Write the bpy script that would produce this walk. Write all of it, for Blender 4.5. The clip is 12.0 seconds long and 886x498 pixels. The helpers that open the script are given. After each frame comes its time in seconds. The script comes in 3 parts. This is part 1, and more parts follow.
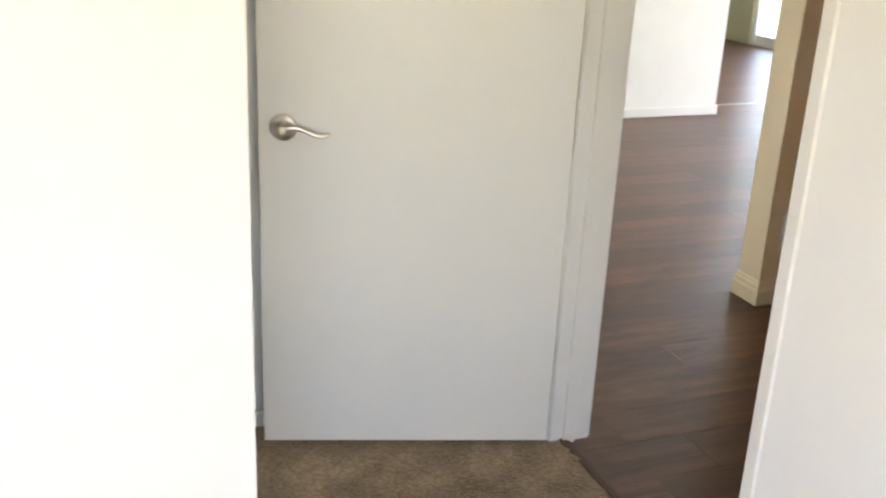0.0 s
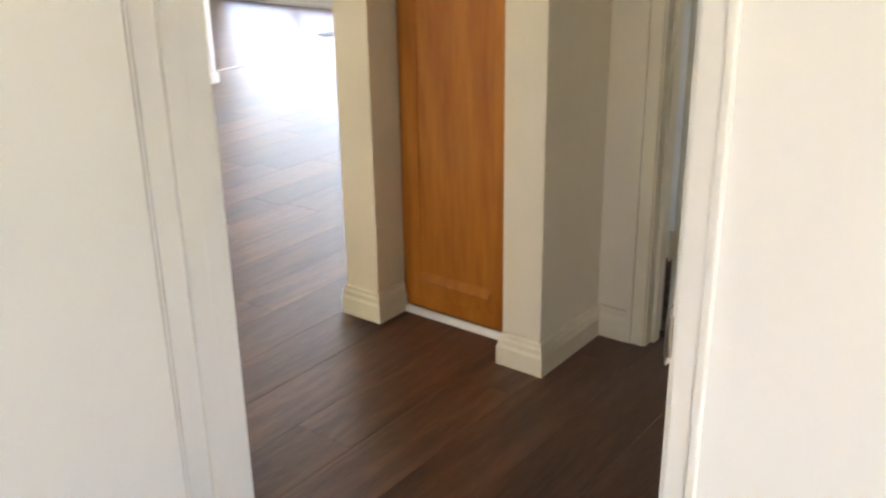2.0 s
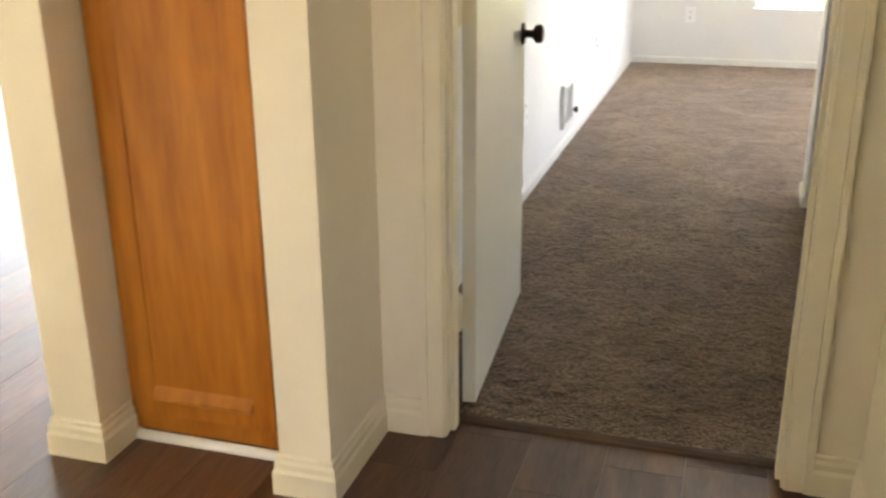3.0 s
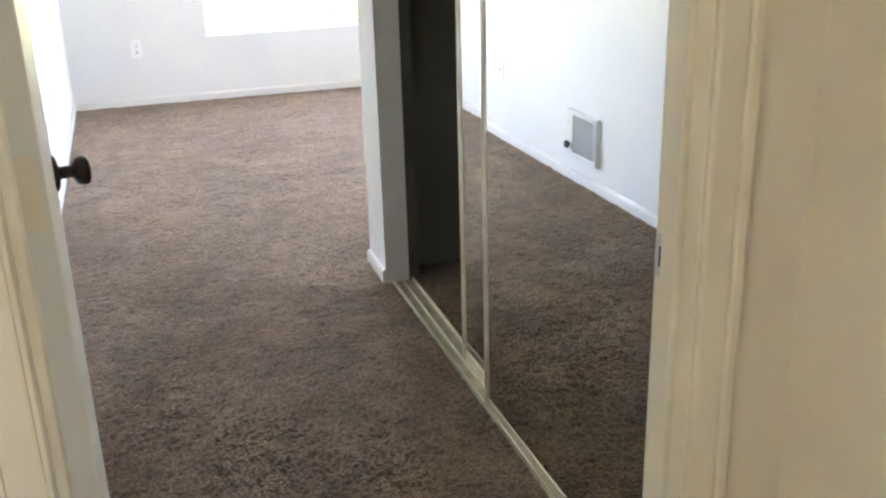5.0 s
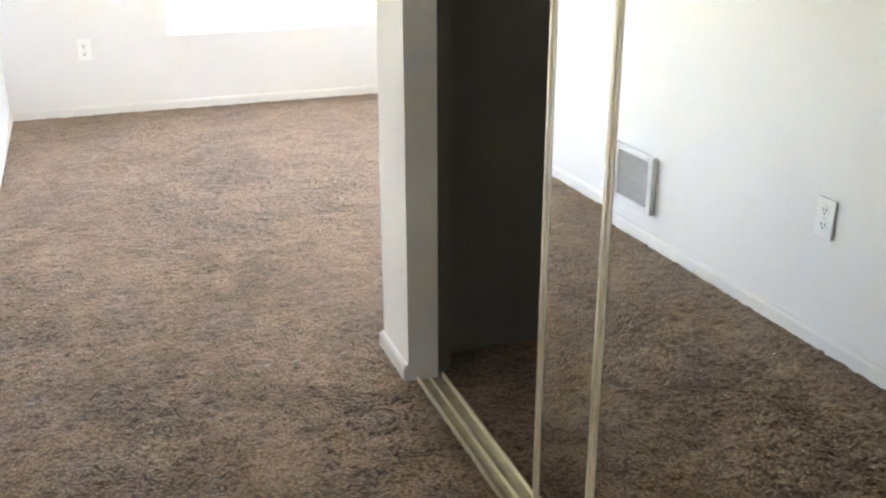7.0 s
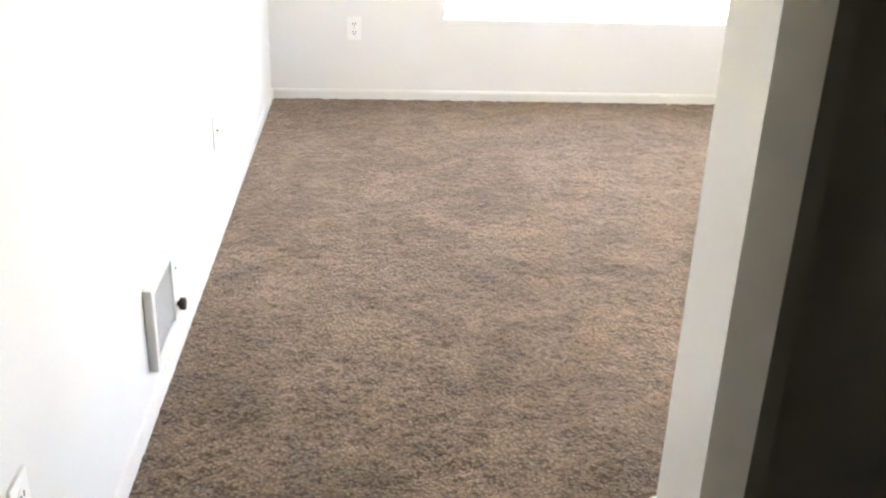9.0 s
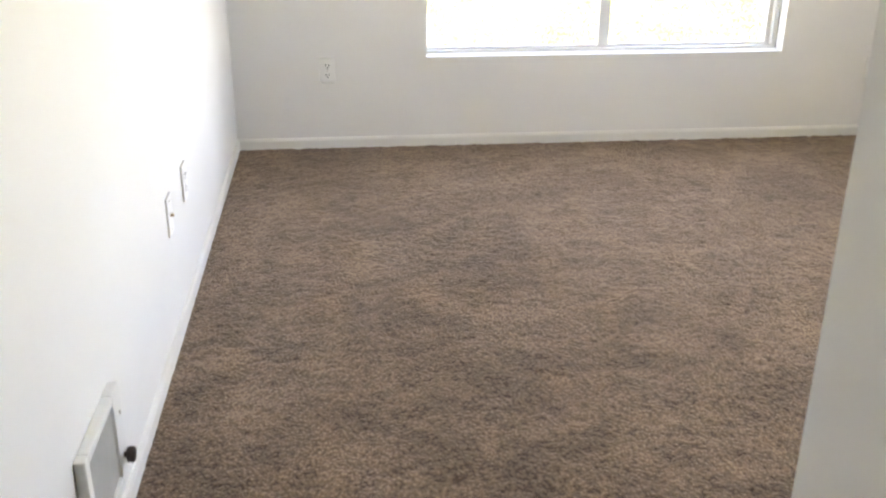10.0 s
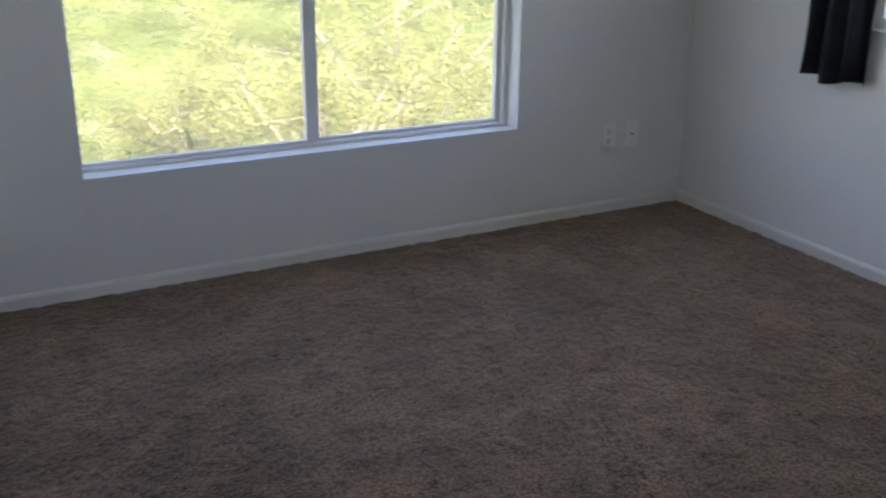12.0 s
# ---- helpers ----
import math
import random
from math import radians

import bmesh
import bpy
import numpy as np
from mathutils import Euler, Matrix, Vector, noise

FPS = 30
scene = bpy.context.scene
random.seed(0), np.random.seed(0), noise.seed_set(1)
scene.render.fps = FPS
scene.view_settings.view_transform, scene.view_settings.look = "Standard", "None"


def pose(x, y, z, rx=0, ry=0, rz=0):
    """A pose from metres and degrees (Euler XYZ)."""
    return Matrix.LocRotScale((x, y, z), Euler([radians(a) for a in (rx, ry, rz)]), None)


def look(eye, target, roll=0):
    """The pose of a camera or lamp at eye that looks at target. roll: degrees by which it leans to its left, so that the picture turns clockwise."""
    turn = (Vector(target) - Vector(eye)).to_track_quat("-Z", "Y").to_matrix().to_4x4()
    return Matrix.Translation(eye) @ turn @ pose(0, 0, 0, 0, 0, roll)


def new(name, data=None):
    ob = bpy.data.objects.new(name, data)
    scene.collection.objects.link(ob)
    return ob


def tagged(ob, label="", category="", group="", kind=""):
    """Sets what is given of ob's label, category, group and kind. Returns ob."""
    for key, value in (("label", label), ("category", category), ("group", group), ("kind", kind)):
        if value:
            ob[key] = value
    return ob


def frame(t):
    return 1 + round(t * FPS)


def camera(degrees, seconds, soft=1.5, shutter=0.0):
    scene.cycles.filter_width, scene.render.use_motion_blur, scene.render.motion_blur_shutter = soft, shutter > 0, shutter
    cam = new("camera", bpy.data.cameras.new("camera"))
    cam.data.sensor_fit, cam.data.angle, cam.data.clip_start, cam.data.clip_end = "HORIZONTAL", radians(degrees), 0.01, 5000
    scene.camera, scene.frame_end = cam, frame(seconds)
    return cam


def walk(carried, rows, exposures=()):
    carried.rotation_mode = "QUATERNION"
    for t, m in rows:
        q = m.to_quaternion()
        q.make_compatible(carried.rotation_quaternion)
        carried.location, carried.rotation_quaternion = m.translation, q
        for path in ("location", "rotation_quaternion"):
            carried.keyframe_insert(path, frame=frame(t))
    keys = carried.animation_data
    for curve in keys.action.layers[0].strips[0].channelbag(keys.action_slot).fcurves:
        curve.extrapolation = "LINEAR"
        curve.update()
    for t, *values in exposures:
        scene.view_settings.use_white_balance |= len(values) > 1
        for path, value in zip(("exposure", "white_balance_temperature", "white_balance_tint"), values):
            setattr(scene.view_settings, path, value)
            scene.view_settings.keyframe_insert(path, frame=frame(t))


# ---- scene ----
cam = camera(48.6, 12.0, soft=2.2, shutter=0.25)
PATH = [
    (0, (2.418, -2.840, 1.463), (0.675, -2.132, 0.783), 2.7),
    (0.5, (2.187, -2.768, 1.425), (0.563, -1.872, 0.679), 2.5),
    (1, (1.945, -2.670, 1.399), (0.413, -1.627, 0.648), 2.3),
    (1.5, (1.660, -2.565, 1.363), (0.284, -1.307, 0.639), 0.0),
    (2, (1.398, -2.415, 1.337), (0.272, -0.937, 0.597), -0.9),
    (2.5, (1.143, -2.243, 1.298), (0.292, -0.578, 0.587), 0.6),
    (3, (0.929, -2.026, 1.253), (0.373, -0.231, 0.569), -0.5),
    (3.3, (0.794, -1.895, 1.264), (0.486, -0.062, 0.524), -1.1),
    (3.6, (0.717, -1.750, 1.263), (0.600, 0.095, 0.498), -0.2),
    (5.3, (0.422, -0.851, 1.340), (1.049, 0.919, 0.652), -2.4),
    (5.5, (0.412, -0.751, 1.340), (1.066, 1.012, 0.657), -2.5),
    (6, (0.410, -0.526, 1.330), (1.085, 1.224, 0.635), 0.5),
    (6.5, (0.419, -0.321, 1.329), (1.103, 1.426, 0.634), -0.1),
    (7, (0.499, -0.119, 1.306), (1.134, 1.634, 0.583), -0.1),
    (7.5, (0.551, 0.091, 1.279), (1.103, 1.868, 0.545), 1.9),
    (7.7, (0.565, 0.155, 1.291), (1.013, 1.962, 0.559), 1.5),
    (9.3, (0.610, 0.828, 1.391), (0.740, 2.648, 0.572), 2.1),
    (9.5, (0.607, 0.936, 1.388), (0.740, 2.770, 0.602), 1.9),
    (10, (0.584, 1.231, 1.408), (0.766, 3.057, 0.613), 0.3),
    (10.5, (0.617, 1.493, 1.431), (0.774, 3.352, 0.712), -0.0),
    (11, (0.661, 1.771, 1.462), (0.889, 3.654, 0.828), 2.2),
    (11.5, (0.639, 2.057, 1.391), (1.137, 3.877, 0.728), 0.6),
    (12, (0.545, 2.356, 1.359), (1.419, 4.015, 0.663), 0.6),
]
walk(cam, [(t, look(eye, target, roll)) for t, eye, target, roll in PATH],
     [(0.0, 4.1, 7450, 23), (1.5, 4.25, 7400, 24), (2.5, 4.4, 8100, 25), (3.0, 4.8, 8500, 23), (3.3, 5.0, 7300, 20), (3.6, 5.1, 6500, 21), (5.3, 5.0, 7100, 24), (7.7, 5.2, 7700, 23),
      (9.5, 4.75, 7900, 24), (10.1, 4.15, 7900, 24), (10.6, 3.5, 8000, 25), (11.0, 2.6, 6500, 25), (12.0, 2.4, 6200, 24)])

# ---------------- world, sun, window light ----------------
SUN_EL, SUN_AZ = 52.0, 205.0          # high sun over the entrance side, kept off the windows by an unseen added overhang
world = bpy.data.worlds.new("sky")
scene.world = world
world.use_nodes = True
wn = world.node_tree
sky = wn.nodes.new("ShaderNodeTexSky")
sky.sky_type = 'NISHITA'
sky.sun_disc = False
sky.sun_elevation = radians(SUN_EL)
sky.sun_rotation = radians(SUN_AZ)
wn.links.new(sky.outputs[0], wn.nodes["Background"].inputs[0])
wn.nodes["Background"].inputs[1].default_value = 0.15

sun_data = bpy.data.lights.new("sun", 'SUN')
sun_data.energy, sun_data.angle, sun_data.color = 5.0, radians(0.5), (1.0, 0.95, 0.86)
sun = new("sun", sun_data)
sa, se = radians(SUN_AZ), radians(SUN_EL)
sun.matrix_world = look((0, 0, 20), (-math.sin(sa) * math.cos(se), -math.cos(sa) * math.cos(se), 20 - math.sin(se)))


def window_light(name, eye, target, w, h, watts, color=(0.86, 0.93, 1.0)):
    d = bpy.data.lights.new(name, 'AREA')
    d.shape, d.size, d.size_y, d.energy, d.color = 'RECTANGLE', w, h, watts, color
    ob = new(name, d)
    ob.matrix_world = look(eye, target)
    return ob


window_light("window_light_bedroom", (1.79, 5.87, 1.40), (1.75, 3.6, 1.40), 1.5, 0.62, 1.05)
window_light("window_light_side", (3.69, 4.1, 1.55), (1.5, 5.2, 0.9), 1.3, 0.8, 0.1)
# added lamp in the slider's unseen right part, to light the hall
window_light("added_light_living", (-2.9, 4.80, 1.1), (-2.9, 0.0, 0.6), 3.0, 1.9, 8.0, (0.66, 0.82, 1.0))
window_light("window_light_front", (4.72, -3.4, 1.35), (0.0, -2.6, 1.1), 1.7, 1.4, 0.75, (1.0, 0.95, 0.91))
# lamp in an unseen south opening, added to brighten doorway wall and hall casing
window_light("added_light_front_south", (2.65, -5.37, 1.45), (1.6, -2.0, 1.1), 0.8, 1.0, 0.55, (1.0, 0.95, 0.91))


# ---------------- materials ----------------
def mat(name, base, rough=0.6, metal=0.0, vary=0.06, scale=3.0, bump=0.0, bscale=200.0, spec=0.5, island=False, per_object=0.0, glow_through=0.0):
    m = bpy.data.materials.new(name)
    m.use_nodes = True
    t = m.node_tree
    b = t.nodes["Principled BSDF"]
    b.inputs["Roughness"].default_value = rough
    b.inputs["Metallic"].default_value = metal
    b.inputs["Specular IOR Level"].default_value = spec
    co = t.nodes.new("ShaderNodeTexCoord")
    n1 = t.nodes.new("ShaderNodeTexNoise")
    n1.inputs["Scale"].default_value, n1.inputs["Detail"].default_value = scale, 6
    t.links.new(co.outputs["Object"], n1.inputs["Vector"])
    ramp = t.nodes.new("ShaderNodeValToRGB")
    ramp.color_ramp.elements[0].position, ramp.color_ramp.elements[1].position = 0.3, 0.7
    ramp.color_ramp.elements[0].color = (*[c * (1 - vary) for c in base], 1)
    ramp.color_ramp.elements[1].color = (*[min(1, c * (1 + vary)) for c in base], 1)
    t.links.new(n1.outputs[0], ramp.inputs[0])
    last = ramp.outputs[0]
    if per_object or island:
        hsv = t.nodes.new("ShaderNodeHueSaturation")
        r = t.nodes.new("ShaderNodeNewGeometry" if island else "ShaderNodeObjectInfo")
        mr = t.nodes.new("ShaderNodeMapRange")
        k = per_object or 0.3
        mr.inputs["To Min"].default_value, mr.inputs["To Max"].default_value = 1 - k, 1 + k
        t.links.new(r.outputs["Random Per Island" if island else "Random"], mr.inputs["Value"])
        t.links.new(mr.outputs[0], hsv.inputs["Value"])
        t.links.new(last, hsv.inputs["Color"])
        last = hsv.outputs[0]
    t.links.new(last, b.inputs["Base Color"])
    if glow_through:
        tr = t.nodes.new("ShaderNodeBsdfTranslucent")
        mx = t.nodes.new("ShaderNodeMixShader")
        mx.inputs[0].default_value = glow_through
        t.links.new(last, tr.inputs["Color"])
        t.links.new(b.outputs[0], mx.inputs[1])
        t.links.new(tr.outputs[0], mx.inputs[2])
        t.links.new(mx.outputs[0], t.nodes["Material Output"].inputs["Surface"])
    if bump:
        n2 = t.nodes.new("ShaderNodeTexNoise")
        n2.inputs["Scale"].default_value, n2.inputs["Detail"].default_value = bscale, 4
        t.links.new(co.outputs["Object"], n2.inputs["Vector"])
        bp = t.nodes.new("ShaderNodeBump")
        bp.inputs["Strength"].default_value, bp.inputs["Distance"].default_value = bump, 0.002
        t.links.new(n2.outputs[0], bp.inputs["Height"])
        t.links.new(bp.outputs[0], b.inputs["Normal"])
    return m


def wood_mat(name, dark, light, rough, grain_scale, stretch, per_object=0.0, spec=0.5, bump=0.15):
    """Wood with grain along the axis that is least stretched."""
    m = bpy.data.materials.new(name)
    m.use_nodes = True
    t = m.node_tree
    b = t.nodes["Principled BSDF"]
    b.inputs["Specular IOR Level"].default_value = spec
    co = t.nodes.new("ShaderNodeTexCoord")
    mp = t.nodes.new("ShaderNodeMapping")
    mp.inputs["Scale"].default_value = stretch
    t.links.new(co.outputs["Object"], mp.inputs["Vector"])
    info = t.nodes.new("ShaderNodeObjectInfo")
    if per_object:
        mul = t.nodes.new("ShaderNodeVectorMath")
        mul.operation = 'ADD'
        comb = t.nodes.new("ShaderNodeCombineXYZ")
        sc = t.nodes.new("ShaderNodeMath")
        sc.operation = 'MULTIPLY'
        sc.inputs[1].default_value = 37.0
        t.links.new(info.outputs["Random"], sc.inputs[0])
        t.links.new(sc.outputs[0], comb.inputs[0])
        t.links.new(sc.outputs[0], comb.inputs[1])
        t.links.new(mp.outputs[0], mul.inputs[0])
        t.links.new(comb.outputs[0], mul.inputs[1])
        vec = mul.outputs[0]
    else:
        vec = mp.outputs[0]
    n1 = t.nodes.new("ShaderNodeTexNoise")
    n1.inputs["Scale"].default_value, n1.inputs["Detail"].default_value, n1.inputs["Distortion"].default_value = grain_scale, 8, 1.2
    t.links.new(vec, n1.inputs["Vector"])
    n2 = t.nodes.new("ShaderNodeTexNoise")
    n2.inputs["Scale"].default_value, n2.inputs["Detail"].default_value = grain_scale * 9, 3
    t.links.new(vec, n2.inputs["Vector"])
    mixf = t.nodes.new("ShaderNodeMix")
    mixf.inputs[0].default_value = 0.3
    t.links.new(n1.outputs[0], mixf.inputs[2])
    t.links.new(n2.outputs[0], mixf.inputs[3])
    ramp = t.nodes.new("ShaderNodeValToRGB")
    ramp.color_ramp.elements[0].position, ramp.color_ramp.elements[1].position = 0.33, 0.66
    ramp.color_ramp.elements[0].color, ramp.color_ramp.elements[1].color = (*dark, 1), (*light, 1)
    t.links.new(mixf.outputs[0], ramp.inputs[0])
    last = ramp.outputs[0]
    if per_object:
        hsv = t.nodes.new("ShaderNodeHueSaturation")
        mr = t.nodes.new("ShaderNodeMapRange")
        mr.inputs["To Min"].default_value, mr.inputs["To Max"].default_value = 1 - per_object, 1 + per_object
        t.links.new(info.outputs["Random"], mr.inputs["Value"])
        t.links.new(mr.outputs[0], hsv.inputs["Value"])
        t.links.new(last, hsv.inputs["Color"])
        last = hsv.outputs[0]
    t.links.new(last, b.inputs["Base Color"])
    rr = t.nodes.new("ShaderNodeMapRange")
    rr.inputs["To Min"].default_value, rr.inputs["To Max"].default_value = rough - 0.06, rough + 0.08
    t.links.new(n1.outputs[0], rr.inputs["Value"])
    t.links.new(rr.outputs[0], b.inputs["Roughness"])
    bp = t.nodes.new("ShaderNodeBump")
    bp.inputs["Strength"].default_value, bp.inputs["Distance"].default_value = bump, 0.002
    t.links.new(mixf.outputs[0], bp.inputs["Height"])
    t.links.new(bp.outputs[0], b.inputs["Normal"])
    return m


def carpet_mat(name, dark, light):
    m = bpy.data.materials.new(name)
    m.use_nodes = True
    t = m.node_tree
    b = t.nodes["Principled BSDF"]
    b.inputs["Roughness"].default_value = 0.95
    b.inputs["Specular IOR Level"].default_value = 0.1
    b.inputs["Sheen Weight"].default_value = 0.5
    b.inputs["Sheen Tint"].default_value = (1.0, 0.80, 0.66, 1)
    b.inputs["Sheen Roughness"].default_value = 0.5
    co = t.nodes.new("ShaderNodeTexCoord")

    def tex(scale, detail, rough=0.6):
        n = t.nodes.new("ShaderNodeTexNoise")
        n.inputs["Scale"].default_value, n.inputs["Detail"].default_value, n.inputs["Roughness"].default_value = scale, detail, rough
        t.links.new(co.outputs["Object"], n.inputs["Vector"])
        return n

    big, mid, fine = tex(1.7, 5, 0.65), tex(9, 6, 0.75), tex(95, 4, 0.75)
    m1 = t.nodes.new("ShaderNodeMix")
    m1.inputs[0].default_value = 0.55
    t.links.new(big.outputs[0], m1.inputs[2])
    t.links.new(mid.outputs[0], m1.inputs[3])
    tuft = t.nodes.new("ShaderNodeTexVoronoi")
    tuft.inputs["Scale"].default_value = 105
    t.links.new(co.outputs["Object"], tuft.inputs["Vector"])
    inv = t.nodes.new("ShaderNodeMapRange")
    inv.inputs["From Max"].default_value = 0.75
    inv.inputs["To Min"].default_value, inv.inputs["To Max"].default_value = 0.8, 0.2
    t.links.new(tuft.outputs["Distance"], inv.inputs["Value"])
    pile = t.nodes.new("ShaderNodeMix")
    pile.inputs[0].default_value = 0.5
    t.links.new(fine.outputs[0], pile.inputs[2])
    t.links.new(inv.outputs[0], pile.inputs[3])
    m2 = t.nodes.new("ShaderNodeMix")
    m2.inputs[0].default_value = 0.54
    t.links.new(m1.outputs[0], m2.inputs[2])
    t.links.new(pile.outputs[0], m2.inputs[3])
    ramp = t.nodes.new("ShaderNodeValToRGB")
    ramp.color_ramp.elements[0].position, ramp.color_ramp.elements[1].position = 0.40, 0.60
    ramp.color_ramp.elements[0].color, ramp.color_ramp.elements[1].color = (*dark, 1), (*light, 1)
    t.links.new(m2.outputs[0], ramp.inputs[0])
    lay = tex(3.2, 3, 0.55)
    lay.inputs["Distortion"].default_value = 1.5
    amount = t.nodes.new("ShaderNodeMapRange")
    amount.inputs["From Min"].default_value, amount.inputs["From Max"].default_value = 0.38, 0.62
    amount.inputs["To Min"].default_value, amount.inputs["To Max"].default_value = 0.71, 1.25
    t.links.new(lay.outputs[0], amount.inputs["Value"])
    hsv = t.nodes.new("ShaderNodeHueSaturation")
    t.links.new(amount.outputs[0], hsv.inputs["Value"])
    t.links.new(ramp.outputs[0], hsv.inputs["Color"])
    t.links.new(hsv.outputs[0], b.inputs["Base Color"])
    bp = t.nodes.new("ShaderNodeBump")
    bp.inputs["Strength"].default_value, bp.inputs["Distance"].default_value = 1.0, 0.010
    t.links.new(pile.outputs[0], bp.inputs["Height"])
    t.links.new(bp.outputs[0], b.inputs["Normal"])
    return m


def glass_mat():
    m = bpy.data.materials.new("window_glass")
    m.use_nodes = True
    b = m.node_tree.nodes["Principled BSDF"]
    b.inputs["Base Color"].default_value = (0.97, 0.99, 0.98, 1)
    b.inputs["Roughness"].default_value = 0.0
    b.inputs["Transmission Weight"].default_value = 1.0
    b.inputs["IOR"].default_value = 1.02
    t = m.node_tree
    # pale translucent haze mixed into the glass for glare over the bright view
    glare_haze = t.nodes.new("ShaderNodeBsdfTranslucent")
    glare_haze.inputs["Color"].default_value = (0.8, 0.79, 0.75, 1)
    mx = t.nodes.new("ShaderNodeMixShader")
    mx.inputs[0].default_value = 0.06
    t.links.new(b.outputs[0], mx.inputs[1])
    t.links.new(glare_haze.outputs[0], mx.inputs[2])
    t.links.new(mx.outputs[0], t.nodes["Material Output"].inputs["Surface"])
    return m


WALL = mat("white_wall_paint", (0.82, 0.815, 0.80), 0.75, vary=0.025, scale=2, bump=0.12, bscale=150)
# the hall's warm light is put into this cream; no lamp is set there
HALL = mat("warm_lit_wall_paint", (0.83, 0.74, 0.585), 0.7, vary=0.03, scale=2, bump=0.12, bscale=150)
CEIL = mat("ceiling_paint", (0.82, 0.82, 0.80), 0.85, vary=0.02, bump=0.4, bscale=60)
TRIM = mat("white_trim_paint", (0.80, 0.79, 0.76), 0.4, vary=0.02, scale=5, bump=0.05, bscale=60)
# white trim tinted with the same warm light
TRIMC = mat("warm_lit_trim_paint", (0.83, 0.745, 0.58), 0.4, vary=0.03, scale=5, bump=0.05, bscale=60)
DOOR = mat("white_door_paint", (0.80, 0.80, 0.765), 0.38, vary=0.015, scale=1.5, bump=0.04, bscale=40)
# bedroom door, warm light mixed into its white
DOORB = mat("warm_lit_door_paint", (0.80, 0.77, 0.68), 0.38, vary=0.02, scale=1.5, bump=0.04, bscale=40)
CARPET = carpet_mat("brown_carpet", (0.055, 0.035, 0.023), (0.310, 0.214, 0.146))
CARPETA = carpet_mat("tan_carpet", (0.19, 0.13, 0.075), (0.42, 0.31, 0.19))
PLANK = wood_mat("vinyl_plank", (0.058, 0.025, 0.014), (0.165, 0.076, 0.044), 0.38, 1.6, (9, 1.1, 4), 0.22, spec=0.45, bump=0.16)
OAK = wood_mat("honey_oak", (0.33, 0.094, 0.010), (0.57, 0.205, 0.028), 0.38, 1.15, (5, 5, 0.6), spec=0.3, bump=0.06)
STRIP = wood_mat("dark_strip_wood", (0.05, 0.024, 0.013), (0.12, 0.062, 0.036), 0.62, 3, (1, 9, 9))
NICKEL = mat("satin_nickel", (0.62, 0.58, 0.53), 0.28, 1.0, vary=0.04, scale=20)
BRONZE = mat("aged_bronze", (0.07, 0.055, 0.05), 0.32, 0.9, vary=0.15, scale=30)
BRASS = mat("dull_brass", (0.45, 0.36, 0.24), 0.38, 1.0, vary=0.1, scale=30)
ALU = mat("brushed_gold_aluminium", (0.80, 0.755, 0.63), 0.38, 0.7, vary=0.05, scale=30)
TRACKBED = mat("worn_track_metal", (0.50, 0.46, 0.36), 0.45, 0.8, vary=0.2, scale=15)
VINYL = mat("white_window_vinyl", (0.78, 0.78, 0.76), 0.45, vary=0.02)
PLATE = mat("plate_plastic", (0.90, 0.90, 0.885), 0.35, vary=0.02)
SLOT = mat("dark_slot", (0.02, 0.02, 0.02), 0.6)
GRILLE = mat("grille_enamel", (0.79, 0.79, 0.77), 0.45, vary=0.03, scale=20)
DARKGAP = mat("duct_shadow_metal", (0.38, 0.375, 0.36), 0.7, 0.2)
CURTAIN = mat("navy_curtain_cloth", (0.034, 0.036, 0.048), 0.5, vary=0.2, scale=8, bump=0.3, bscale=500)
# shade of the unlit closet put into its wall colour
GREY = mat("closet_shade_grey", (0.17, 0.168, 0.152), 0.8, vary=0.03, bump=0.25, bscale=90)
RUBBER = mat("black_rubber", (0.02, 0.02, 0.022), 0.6)
GLASS = glass_mat()
MIRROR = bpy.data.materials.new("mirror_silver")
MIRROR.use_nodes = True
MIRROR.node_tree.nodes["Principled BSDF"].inputs["Base Color"].default_value = (0.64, 0.65, 0.615, 1)
MIRROR.node_tree.nodes["Principled BSDF"].inputs["Metallic"].default_value = 1.0
MIRROR.node_tree.nodes["Principled BSDF"].inputs["Roughness"].default_value = 0.012
LEAF = mat("shrub_leaf", (0.225, 0.25, 0.068), 0.7, vary=0.55, scale=0.18, island=True, spec=0.2, glow_through=0.5)
LEAF2 = mat("tree_leaf", (0.265, 0.26, 0.08), 0.7, vary=0.4, scale=0.8, island=True, spec=0.2, glow_through=0.5)
DRY = mat("dry_twig", (0.26, 0.21, 0.13), 0.8, vary=0.2)
EARTH = mat("hillside_grass", (0.20, 0.20, 0.08), 0.95, vary=0.45, scale=0.35, bump=0.8, bscale=4)
STUCCO = mat("pale_stucco", (0.7, 0.68, 0.63), 0.9, vary=0.05, bump=0.3, bscale=30)
ROOFT = mat("grey_shingle_roof", (0.25, 0.23, 0.21), 0.9, vary=0.2, scale=4)


# ---------------- mesh helpers ----------------
def add_box(bm, x0, x1, y0, y1, z0, z1, bevel=0.0):
    r = bmesh.ops.create_cube(bm, size=1.0)
    vs = r["verts"]
    for v in vs:
        v.co = Vector((x0 + (v.co.x + 0.5) * (x1 - x0), y0 + (v.co.y + 0.5) * (y1 - y0), z0 + (v.co.z + 0.5) * (z1 - z0)))
    if bevel:
        es = list({e for v in vs for e in v.link_edges})
        bmesh.ops.bevel(bm, geom=es, offset=bevel, segments=2, profile=0.6, affect='EDGES')
    return vs


